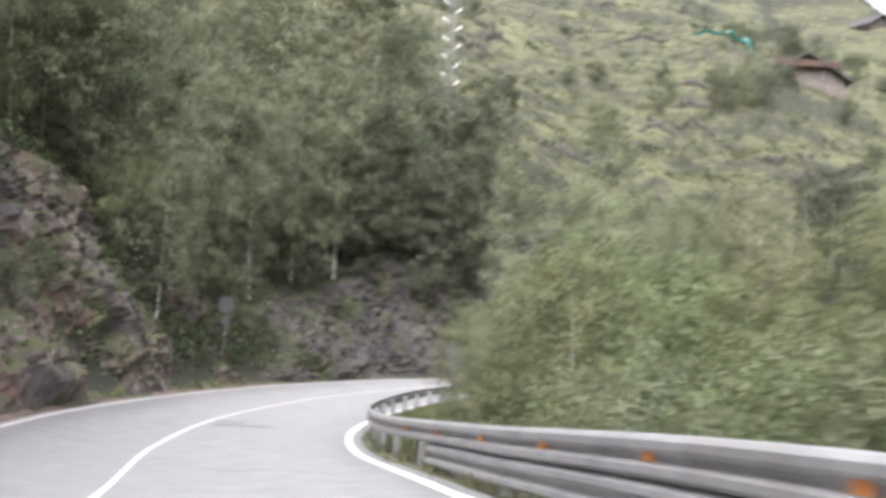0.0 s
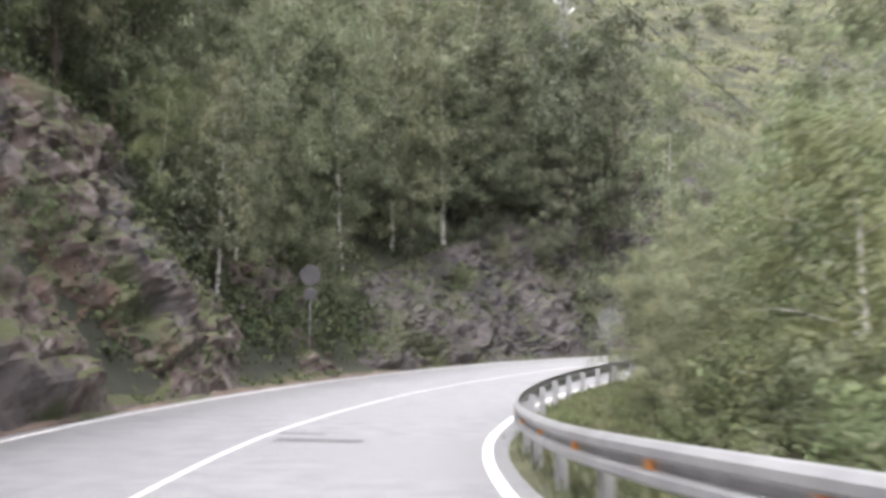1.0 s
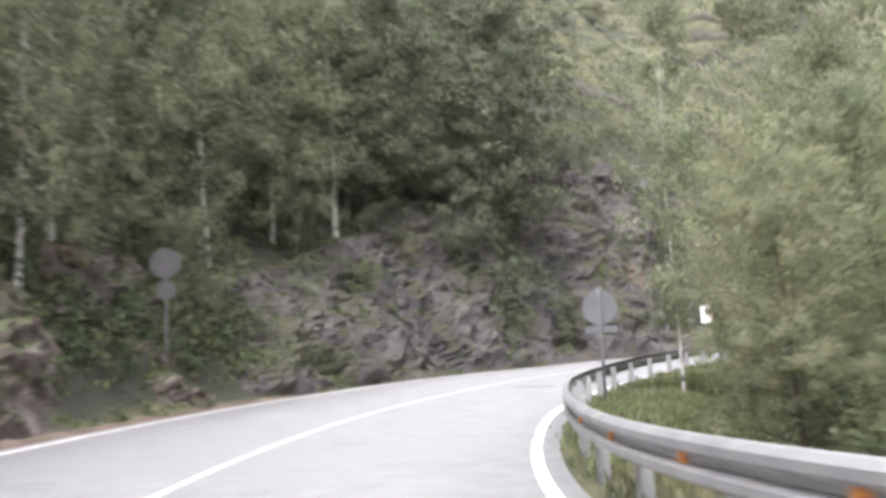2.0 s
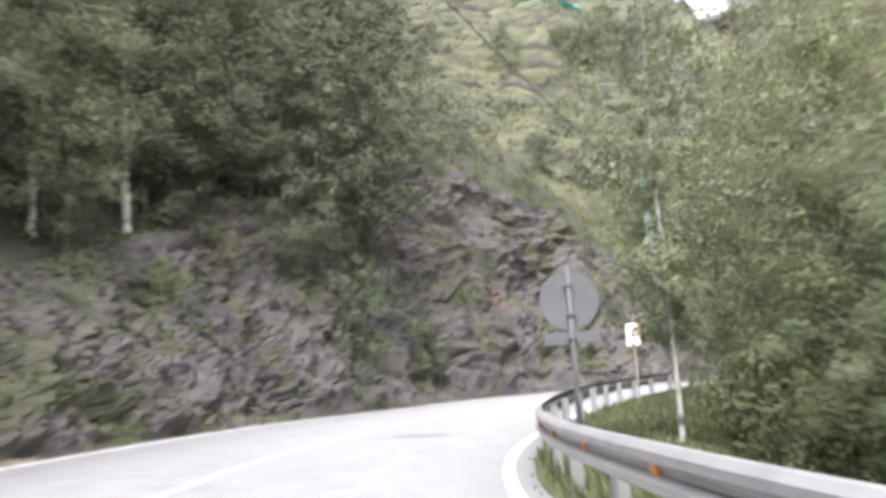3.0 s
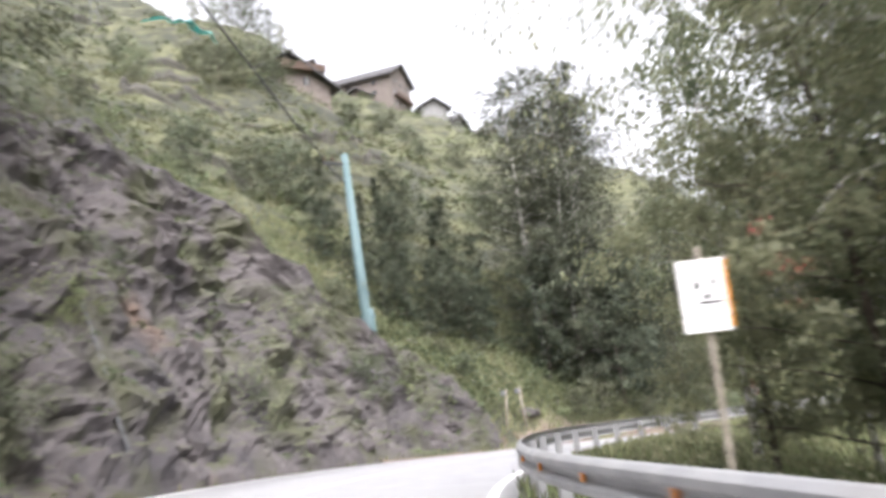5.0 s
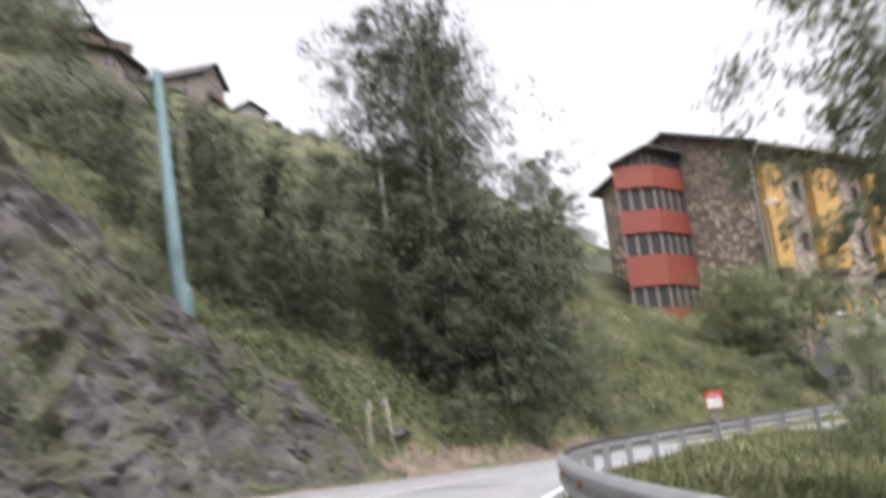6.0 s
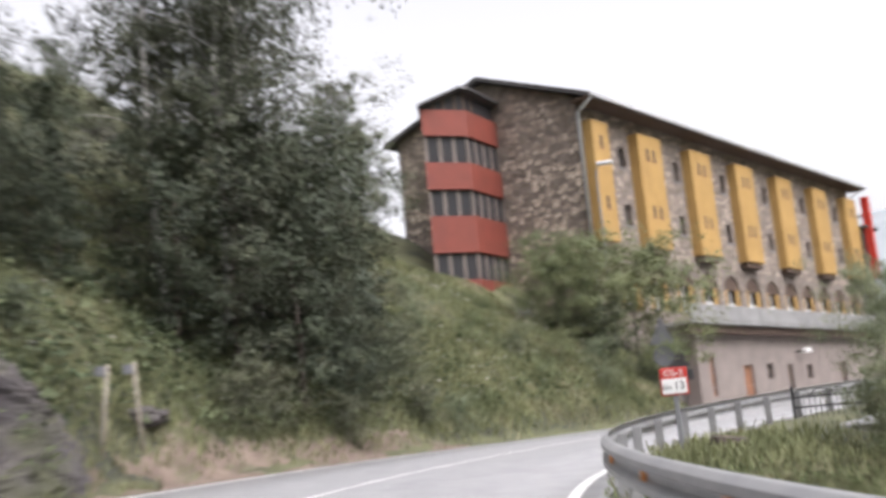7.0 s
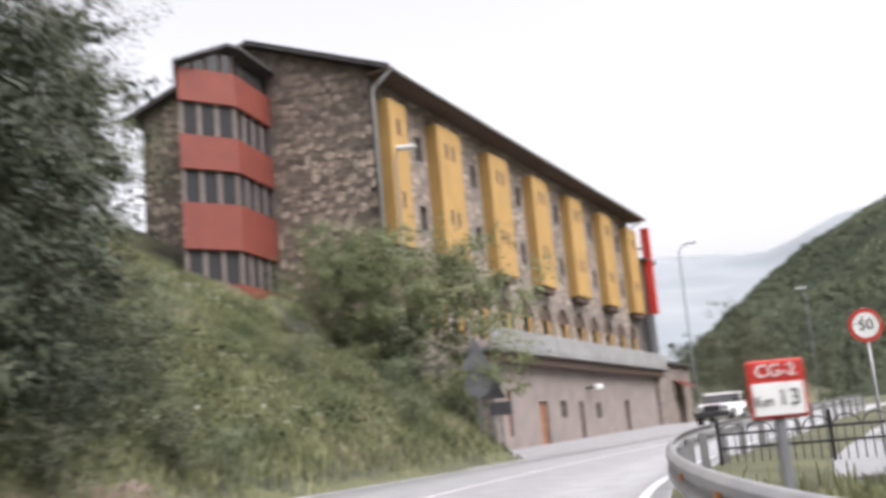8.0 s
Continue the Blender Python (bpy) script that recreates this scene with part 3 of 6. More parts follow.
def tree_meshes(seed, height, radius, base, leaves, size, style, bark, leaf_m, lean_mesh=False, girth=1.0):
    """Trunk with limbs, and crown. base: the share of the height that is bare."""
    rng = np.random.default_rng(seed)
    vs, fs = [], []

    def add(pts, radii, sides):
        v, f = tube(pts, radii, sides, cap=False)
        o = len(vs)
        vs.extend(v)
        fs.extend(tuple(i + o for i in q) for q in f)

    r0 = (0.0075 * height + 0.025) * girth
    lean = rng.normal(0, 0.025, 2)
    spine = []
    for i in range(9):
        q = i / 8
        spine.append(Vector((lean[0] * height * q + rng.normal(0, 0.012 * height) * q, lean[1] * height * q + rng.normal(0, 0.012 * height) * q, height * q - 0.3 * (i == 0))))
    add(spine, [r0 * (1.25 if i == 0 else 1) * (1 - 0.92 * i / 8) for i in range(9)], 8)
    cen, spr, wgt = [], [], []
    n = int(20 + height * 1.6)
    for k in range(n):
        q = base + (1 - base) * (k + rng.uniform(0, 0.9)) / n
        q = min(q, 0.98)
        i = min(int(q * 8), 7)
        root = spine[i].lerp(spine[i + 1], q * 8 - i)
        e = (q - base) / (1 - base)
        if style == "conifer":
            reach, rise = radius * (1 - e) ** 0.8 + 0.15, -0.12
        elif style == "birch":
            reach, rise = radius * (0.35 + 1.3 * math.sin(math.pi * min(1, e * 0.82 + 0.12))) * 0.68, 0.75 - 0.2 * e
        else:
            reach, rise = radius * (0.45 + 0.85 * math.sin(math.pi * min(1, e * 0.75 + 0.2))) * 0.85, 0.35 + 0.3 * e
        az = k * 2.4 + rng.uniform(-0.5, 0.5)
        reach *= rng.uniform(0.75, 1.1) * (1 + 0.32 * math.sin(2 * az + seed) * math.sin(q * 11 + seed * 1.7) + 0.16 * math.sin(3 * az + q * 19))
        d = Vector((math.cos(az), math.sin(az), 0))
        pts = []
        for j in range(5):
            u = j / 4
            sag = -0.45 * reach * u * u if style == "birch" else (-0.2 * reach * u * u if style == "conifer" else -0.1 * reach * u * u)
            pts.append(root + d * reach * u + Vector((rng.normal(0, 0.05), rng.normal(0, 0.05), rise * reach * u + sag)))
        rr = max(0.011, r0 * 0.22 * (1 - 0.6 * e))
        add(pts[::2] if lean_mesh else pts, [rr * (1 - 0.85 * j / 4) for j in range(0, 5, 2 if lean_mesh else 1)], 3 if lean_mesh else 4)
        for j in (1, 2, 3, 4):
            for c in range(2 if style != "conifer" else 1):
                tip = pts[j] + Vector(rng.normal(0, 0.16 * reach + 0.06, 3)) * (1 if style != "conifer" else 0.5)
                if c == 0 and j > 1 and not lean_mesh:
                    add([pts[j], (pts[j] + tip) / 2 + Vector((0, 0, 0.03)), tip], [rr * 0.35, rr * 0.22, 0.006], 3)
                cen.append(tip)
                spr.append((0.17 + 0.14 * reach) * rng.uniform(0.5, 1.4))
                wgt.append(rng.uniform(0.1, 2.0))
    w = np.array(wgt)
    counts = np.maximum((w / w.sum() * leaves).astype(int), 1)
    cen = np.array([tuple(c) for c in cen])
    outward = cen - np.stack([spine[-1].x * cen[:, 2] / height, spine[-1].y * cen[:, 2] / height, cen[:, 2] * 0.9 + 0.1 * base * height], 1)
    outward /= np.linalg.norm(outward, axis=1)[:, None] + 0.3
    v, f = leaf_arrays(cen, np.array(spr), counts, size, rng, 0.75, 0.55 if style == "birch" else 0.05, outward)
    return mesh_of("trunk", vs, fs, bark, smooth=True), quick_mesh("crown", v, f, leaf_m)


def tree(name, meshes, m, label, group=""):
    root = thing(name, m, label, "tree", group)
    part("trunk", meshes[0], None, root)
    part("crown", meshes[1], None, root)
    return root


KINDS = {
    "slim": ("birch_tree", tree_meshes(36, 11, 1.15, 0.14, 13000, 0.085, "birch", BARK_B, LEAF_N, girth=0.38), "slim birch with a thin white trunk behind the guardrail"),
    "far_birch": ("birch_tree", tree_meshes(31, 13, 2.5, 0.2, 3200, 0.27, "birch", BARK_B, LEAF_B, True), "tall birch deep in the wood"),
    "far_broad": ("broadleaf_tree", tree_meshes(32, 11, 3.0, 0.12, 3200, 0.28, "broad", BARK_D, LEAF_B, True), "green broadleaf tree deep in the wood"),
    "far_pine": ("pine_tree", tree_meshes(33, 13, 2.3, 0.15, 3000, 0.28, "conifer", BARK_D, LEAF_D, True), "dark conifer deep in the wood"),
    "far_light": ("broadleaf_tree", tree_meshes(34, 8, 2.7, 0.05, 8500, 0.15, "birch", BARK_B, LEAF_Y, True), "light green young tree behind the others"),
    "far_bush": ("bush", tree_meshes(35, 2.4, 1.7, 0.0, 500, 0.34, "broad", BARK_D, LEAF_D, True), "dark green shrub on the open hill"),
    "full": ("broadleaf_tree", tree_meshes(21, 9, 2.7, 0.03, 14000, 0.12, "broad", BARK_D, LEAF_B), "green broadleaf tree leafy down to the ground"),
    "full_d": ("broadleaf_tree", tree_meshes(22, 9, 2.9, 0.02, 15000, 0.12, "broad", BARK_D, LEAF_D), "dark broadleaf tree leafy down to the ground"),
    "near": ("birch_tree", tree_meshes(23, 10, 2.7, 0.12, 26000, 0.08, "birch", BARK_B, LEAF_N), "leafy birch with hanging branches behind the guardrail"),
    "near_b": ("broadleaf_tree", tree_meshes(24, 8, 2.6, 0.11, 25000, 0.08, "broad", BARK_D, LEAF_N), "dense leafy tree with low branches behind the guardrail"),
    "birch": ("birch_tree", tree_meshes(1, 12, 2.4, 0.18, 14000, 0.115, "birch", BARK_B, LEAF_B), "slender birch with a white trunk and drooping green leaves"),
    "birch_b": ("birch_tree", tree_meshes(2, 14, 2.2, 0.24, 10500, 0.14, "birch", BARK_B, LEAF_B), "tall birch with a white trunk and airy crown"),
    "light": ("birch_tree", tree_meshes(3, 8, 2.3, 0.06, 15500, 0.095, "birch", BARK_B, LEAF_Y), "young birch with dense light green leaves"),
    "light_b": ("broadleaf_tree", tree_meshes(4, 7, 2.5, 0.05, 15500, 0.095, "broad", BARK_D, LEAF_Y), "bushy tree with dense yellowish green leaves"),
    "dark": ("broadleaf_tree", tree_meshes(5, 11, 3.0, 0.12, 15000, 0.125, "broad", BARK_D, LEAF_D), "dark green broadleaf tree with a dense crown"),
    "mid": ("broadleaf_tree", tree_meshes(7, 10, 2.6, 0.12, 14000, 0.12, "broad", BARK_D, LEAF_B), "green broadleaf tree with an uneven crown"),
    "sapling": ("sapling", tree_meshes(8, 4.5, 1.3, 0.15, 1800, 0.13, "birch", BARK_B, LEAF_B), "thin young birch sapling with sparse leaves"),
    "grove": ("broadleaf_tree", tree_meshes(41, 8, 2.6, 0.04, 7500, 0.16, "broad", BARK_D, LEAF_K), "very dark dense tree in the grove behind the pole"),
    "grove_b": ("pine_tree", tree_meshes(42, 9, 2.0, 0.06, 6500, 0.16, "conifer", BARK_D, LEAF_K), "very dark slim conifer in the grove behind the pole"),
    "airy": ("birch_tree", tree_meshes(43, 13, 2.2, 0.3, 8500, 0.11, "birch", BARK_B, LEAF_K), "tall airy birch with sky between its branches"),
    "spreading": ("broadleaf_tree", tree_meshes(44, 5, 2.7, 0.12, 18000, 0.1, "broad", BARK_D, LEAF_Y), "low spreading green tree before the hotel"),
    "bush": ("bush", tree_meshes(9, 2.4, 1.5, 0.0, 4200, 0.09, "broad", BARK_D, LEAF_B), "round green bush with small leaves"),
    "bush_d": ("bush", tree_meshes(10, 2.6, 1.7, 0.0, 3600, 0.125, "broad", BARK_D, LEAF_D), "dark green bush on the grassy slope"),
    "bush_y": ("bush", tree_meshes(11, 2.0, 1.4, 0.0, 4200, 0.085, "broad", BARK_D, LEAF_Y), "light green bush with small leaves"),
}
FIRST = {}


def plant(kind, x, y, size=1.0, turn=None, group=""):
    name, meshes, label = KINDS[kind]
    turn = random.uniform(0, 360) if turn is None else turn
    m = pose(x, y, ground_at(x, y) - 0.05, random.uniform(-2, 2), random.uniform(-2, 2), turn)
    if kind not in FIRST:
        FIRST[kind] = tree(name, meshes, m, label, group)
        t = FIRST[kind]
    else:
        t = copy_thing(FIRST[kind], m)
        tagged(t, group=group)
    t.matrix_basis = m @ Matrix.Scale(size, 4)
    return t


random.seed(11)
# the wood above the outer side of the bend
for s in np.arange(-22, 62, 3.2):
    for lat, kinds in ((10.2, ("birch", "mid", "birch_b")), (14.0, ("birch", "far_broad", "far_birch")), (19.5, ("far_birch", "far_pine", "far_broad")), (27, ("far_pine", "far_birch", "far_broad"))):
        if random.random() < 0.08 or (20 < s < 29 and lat < 12) or (s > 57 and lat < 12) or (s > 59 and lat > 20):
            continue
        a = s + random.uniform(-1.3, 1.3)
        p = on_road(a, lat + random.uniform(-1.4, 1.4))
        plant(random.choice(kinds), p.x, p.y, random.uniform(0.8, 1.2), group="wood above the bend")
for s, lat, k, z in ((37.4, 5.7, "birch", .6), (39.5, 6.4, "birch", .7), (43, 7.0, "mid", .55), (47, 7.4, "birch", .8), (17.5, 8.8, "light", .85), (24.5, 9.4, "birch", .7), (27.5, 9.8, "light", .8), (24.0, 7.4, "light", .7), (26.3, 8.0, "full", .65), (21.5, 7.0, "birch", .65), (36.0, 6.8, "light", .55), (30.5, 10.2, "birch", .7), (33.5, 9.6, "light", .7), (22, 8.8, "full", .7), (12, 8.4, "light", .9), (52, 7.8, "mid", .65), (56.5, 8.6, "dark", .8)):
    p = on_road(s, lat)
    plant(k, p.x, p.y, z, group="wood above the bend")
for s in np.arange(36, 62, 2.3):
    p = on_road(s + random.uniform(-0.6, 0.6), random.uniform(7.8, 9.2))
    # beyond s 56 darker leaf colours stand in for shade of hill and wood
    plant(random.choice(("full", "full", "mid", "birch") if s < 56 else ("full_d", "dark", "full")), p.x, p.y, random.uniform(0.75, 1.0), group="wood above the bend")
for s in np.arange(37, 47, 1.7):
    p = on_road(s + random.uniform(-0.6, 0.6), random.uniform(6.0, 7.2))
    plant(random.choice(("bush", "bush_d", "bush", "bush_y")), p.x, p.y, random.uniform(0.5, 0.95), group="bushes on the rock cut")
for s in np.arange(-16, 19, 3.6):
    p = on_road(s + random.uniform(-0.8, 0.8), random.uniform(8.2, 9.4))
    plant(random.choice(("light", "full", "birch", "full")), p.x, p.y, random.uniform(0.7, 0.95), group="wood above the bend")
for x, y, k, z in ((2.0, 67.4, "dark", 1.1), (0.0, 65.2, "dark", 1.1), (3.0, 71.0, "dark", 1.1), (-1.2, 62.8, "dark", 0.8), (1.9, 65.6, "bush_d", 0.9), (0.6, 63.6, "bush_d", 0.9), (-3, 66, "birch", 1.1), (-5, 63.5, "birch_b", 1.1), (-1.8, 68.5, "birch_b", 1.0), (-6, 68, "dark", 1.2)):
    plant(k, x, y, z, group="wood above the bend")
# trees on the inner side, behind the guardrail
for s in np.arange(2, 62, 2.6):
    for lat, kinds in ((-9.4, ("light", "light_b", "bush_y")), (-12.4, ("far_light",)), (-16, ("far_light", "far_broad", "far_light"))):
        if (s > 30 and lat < -14) or (s > 36 and lat < -11 and int(s) % 2) or (s > 52 and lat > -10) or (s > 57 and lat > -14) or random.random() < 0.06:
            continue
        p = on_road(s + random.uniform(-0.8, 0.8), lat + random.uniform(-0.7, 0.7))
        plant(random.choice(kinds), p.x, p.y, random.uniform(0.7, 1.0) * (0.78 if s < 24 else 0.92), group="trees behind the guardrail")
for x, y, k, z in ((2.7, 42.2, "slim", 0.95), (3.9, 30.3, "slim", 1.0), (8.3, 46.5, "birch", 0.85), (12.5, 54.5, "birch", 0.9), (15.5, 56.0, "birch", 0.85), (17, 58.5, "sapling", 1.3)):
    plant(k, x, y, z, group="trees behind the guardrail")
for x, y, k, z in ((9.4, 50.8, "near", 0.9), (10.3, 53.4, "near_b", 0.95), (9.5, 48, "near", 1.05), (12, 51, "near", 1.1), (8.3, 48.0, "near_b", 0.85), (7.2, 45.2, "near", 0.85), (13.6, 54.0, "near_b", 0.95), (6.2, 42.6, "near_b", 0.85),
                   (5.6, 40.0, "near", 0.95), (11.3, 56.0, "near_b", 0.6), (15.0, 51, "near", 1.2), (16.5, 55, "near", 1.1), (15.6, 60.0, "birch_b", 0.65)):
    plant(k, x, y, z, group="trees behind the guardrail")
for x, y, k, z in ((0.9, 30.2, "near_b", 0.42), (1.7, 33.0, "near_b", 0.45), (2.4, 31.0, "near_b", 0.6), (2.7, 35.2, "near_b", 0.6), (1.6, 27.4, "near_b", 0.45), (2.9, 27.5, "near_b", 0.65), (3.9, 38.6, "near_b", 0.6), (5.2, 41.4, "near_b", 0.6)):
    plant(k, x, y, z, group="trees behind the guardrail")
for s in np.arange(2, 36, 1.7):
    p = on_road(s + random.uniform(-0.5, 0.5), random.uniform(-9.0, -7.7))
    plant(random.choice(("bush_y", "bush", "bush_y", "bush")), p.x, p.y, random.uniform(0.6, 1.0), group="bushes behind the guardrail")
for s in np.arange(40, 63, 2.1):
    p = on_road(s + random.uniform(-0.5, 0.5), random.uniform(-11.0, -9.2))
    plant(random.choice(("bush_y", "bush", "near_b")), p.x, p.y, random.uniform(0.4, 0.55), group="bushes behind the guardrail")
for s in np.arange(43, 59, 1.7):
    p = on_road(s + random.uniform(-0.6, 0.6), random.uniform(-8.3, -7.6))
    plant("bush_y", p.x, p.y, random.uniform(0.55, 0.85), group="bushes behind the guardrail")
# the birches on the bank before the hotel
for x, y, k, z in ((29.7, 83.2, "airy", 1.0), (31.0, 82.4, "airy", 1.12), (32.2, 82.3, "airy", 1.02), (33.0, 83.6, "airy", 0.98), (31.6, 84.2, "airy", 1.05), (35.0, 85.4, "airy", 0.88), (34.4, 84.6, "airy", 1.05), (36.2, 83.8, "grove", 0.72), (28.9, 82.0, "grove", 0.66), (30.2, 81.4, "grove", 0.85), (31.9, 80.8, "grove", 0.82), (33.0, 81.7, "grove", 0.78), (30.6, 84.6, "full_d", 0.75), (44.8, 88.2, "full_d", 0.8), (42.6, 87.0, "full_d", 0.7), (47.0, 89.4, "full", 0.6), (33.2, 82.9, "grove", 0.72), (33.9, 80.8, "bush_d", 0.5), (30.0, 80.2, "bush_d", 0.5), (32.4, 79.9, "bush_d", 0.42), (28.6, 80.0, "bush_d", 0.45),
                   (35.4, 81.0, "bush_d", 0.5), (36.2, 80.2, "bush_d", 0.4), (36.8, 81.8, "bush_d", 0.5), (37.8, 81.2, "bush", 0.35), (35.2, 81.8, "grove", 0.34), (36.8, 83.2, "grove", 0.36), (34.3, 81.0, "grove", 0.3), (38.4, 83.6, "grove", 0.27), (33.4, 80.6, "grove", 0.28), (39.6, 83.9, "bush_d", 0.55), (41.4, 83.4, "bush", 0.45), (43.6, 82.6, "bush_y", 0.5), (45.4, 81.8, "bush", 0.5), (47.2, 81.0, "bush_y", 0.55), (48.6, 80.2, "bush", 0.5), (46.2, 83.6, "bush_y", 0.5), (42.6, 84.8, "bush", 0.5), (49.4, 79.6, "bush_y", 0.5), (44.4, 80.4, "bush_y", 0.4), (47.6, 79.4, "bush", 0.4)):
    plant(k, x, y, z, group="trees on the bank")
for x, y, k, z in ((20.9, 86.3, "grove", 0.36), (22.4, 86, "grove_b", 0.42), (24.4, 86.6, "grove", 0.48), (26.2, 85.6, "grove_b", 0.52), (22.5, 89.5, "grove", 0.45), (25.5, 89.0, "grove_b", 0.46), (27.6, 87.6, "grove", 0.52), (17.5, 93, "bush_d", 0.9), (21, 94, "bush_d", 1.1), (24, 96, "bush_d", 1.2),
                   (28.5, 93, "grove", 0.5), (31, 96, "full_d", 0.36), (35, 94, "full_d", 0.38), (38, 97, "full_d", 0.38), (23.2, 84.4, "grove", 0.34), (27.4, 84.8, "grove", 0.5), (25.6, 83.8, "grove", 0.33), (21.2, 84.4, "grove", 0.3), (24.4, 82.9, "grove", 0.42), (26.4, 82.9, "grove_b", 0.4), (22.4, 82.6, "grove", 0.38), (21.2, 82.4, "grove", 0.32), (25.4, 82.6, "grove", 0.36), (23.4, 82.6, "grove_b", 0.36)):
    plant(k, x, y, z, group="dark grove on the slope")
for x, y, k, z in ((50.6, 82.6, "spreading", 0.72), (53.0, 80.3, "spreading", 1.22), (51.8, 81.8, "spreading", 0.8), (50.8, 80.6, "bush_d", 0.8), (53.6, 80.4, "bush", 0.9), (38, 82.0, "bush_d", 0.5), (40.0, 83, "bush", 0.4), (36.5, 82, "bush_d", 0.6), (37.5, 79.8, "bush", 0.4), (52.0, 79.6, "bush_d", 0.6)):
    plant(k, x, y, z, group="greenery before the hotel")
for x, y, k, z in ((32.8, 67.2, "near_b", 0.42), (29.6, 67.0, "near_b", 0.38), (30.6, 66.2, "bush", 0.8), (43.4, 65.2, "near_b", 0.5), (36.4, 66.2, "bush", 0.9), (34.0, 66.0, "sapling", 0.9), (32.6, 64.7, "bush", 0.8), (35.2, 63.5, "bush", 1.0), (30.2, 65, "bush", 0.6), (27.2, 66.2, "bush_y", 0.5), (29.6, 67.2, "bush", 0.4), (25.6, 64.6, "bush_y", 0.6), (33.4, 67.6, "bush", 0.45), (31.6, 66.6, "bush_y", 0.5), (38.7, 64.0, "bush_y", 1.0), (42.2, 64.5, "near_b", 0.6)):
    plant(k, x, y, z, group="greenery beside the fence")
# shrubs along the rim of the rock cut
random.seed(23)
for k in range(34):
    s = random.uniform(62, 88)
    h0, k0 = np.interp(s, CLIFF_S, CLIFF_H), np.interp(s, CLIFF_S, CLIFF_K)
    p = on_road(s, EDGE + 0.8 + h0 / k0 + random.uniform(-0.5, 3.2))
    plant(random.choice(("bush", "bush_d", "bush_y", "far_bush")), p.x, p.y, random.uniform(0.22, 0.5), group="bushes on the rock cut")
for k in range(9):
    p = on_road(random.uniform(158, 205), random.uniform(7, 15))
    plant(random.choice(("full_d", "full_d", "dark")), p.x, p.y, random.uniform(0.55, 0.8), group="trees beyond the hotel")
# shrubs scattered over the open hill
random.seed(5)
for k in range(120):
    s, lat = random.uniform(58, 125), 22 + 230 * random.random() ** 1.1
    if s > 80 and lat < 48 or lat > 150 and s > 104:
        continue
    p = on_road(s, lat)
    lx, ly = (p.x - HOTEL_X) * _ca + (p.y - HOTEL_Y) * _sa, -(p.x - HOTEL_X) * _sa + (p.y - HOTEL_Y) * _ca
    if lx > -8 and ly < 30:
        continue
    plant(random.choice(("far_bush", "far_bush", "bush_d")), p.x, p.y, random.uniform(0.35, 0.8) * (1 + lat / 160), group="shrubs on the hill")
for x, y, k, z in ((66.6, 203.5, "full_d", 0.7), (70.6, 206.0, "full_d", 0.75), (72.6, 202, "full_d", 0.7), (69, 204.6, "dark", 0.6), (75.5, 200, "full", 0.6), (57, 203, "bush_d", 1.6), (61, 205, "bush", 1.8), (78, 194, "full_d", 0.5), (152, 246, "full", 0.8), (157, 250, "full_d", 0.9),
                   (101.9, 296, "full", 1.0), (107.4, 299, "full_d", 1.2), (109.8, 294, "full_d", 1.3), (111, 289.5, "dark", 1.2), (113, 285, "full_d", 1.0), (97.4, 297, "full", 0.9), (114, 280, "full", 0.8), (163, 248, "full", 1.0), (170, 252, "full_d", 1.0), (39.5, 136, "bush", 2.0), (43, 138.5, "bush_d", 1.7), (36, 133.5, "bush_d", 1.6), (62, 166, "bush_d", 0.8), (52, 155, "bush_d", 0.7), (134, 240, "bush_d", 1.2), (124, 238, "bush", 1.2), (44, 150, "bush", 1.2), (38, 142, "bush_d", 1.0), (30, 138, "bush", 1.2)):
    plant(k, x, y, z, group="trees on the hill")
for s, lat, k, z in ((64.5, 7.0, "bush", .8), (66.5, 5.4, "bush_d", .7), (70.5, 6.6, "bush_y", .75), (73, 7.4, "bush_d", .5), (76, 5.6, "bush", .6), (79.5, 6.6, "bush", .75), (82, 6.0, "bush_d", .6), (68, 8.2, "bush", .6), (58, 7.2, "bush", .6), (54, 6.6, "bush_y", .6), (50, 6.2, "bush", .5), (45, 5.9, "bush", .5), (41, 5.8, "bush_y", .4), (33, 7.4, "bush_y", .45), (30.2, 6.2, "bush_y", .6), (28, 5.9, "bush", .5), (26, 6.4, "bush_y", .5), (32, 6.0, "bush", .4), (34.6, 6.0, "bush_y", .4), (17, 6.6, "bush", .6), (11, 6.8, "bush_y", .6), (61, 8.4, "bush_d", .9), (60, 10, "bush", 1.0)):
    p = on_road(s, lat)
    t = plant(k, p.x, p.y, z, group="bushes on the rock cut")


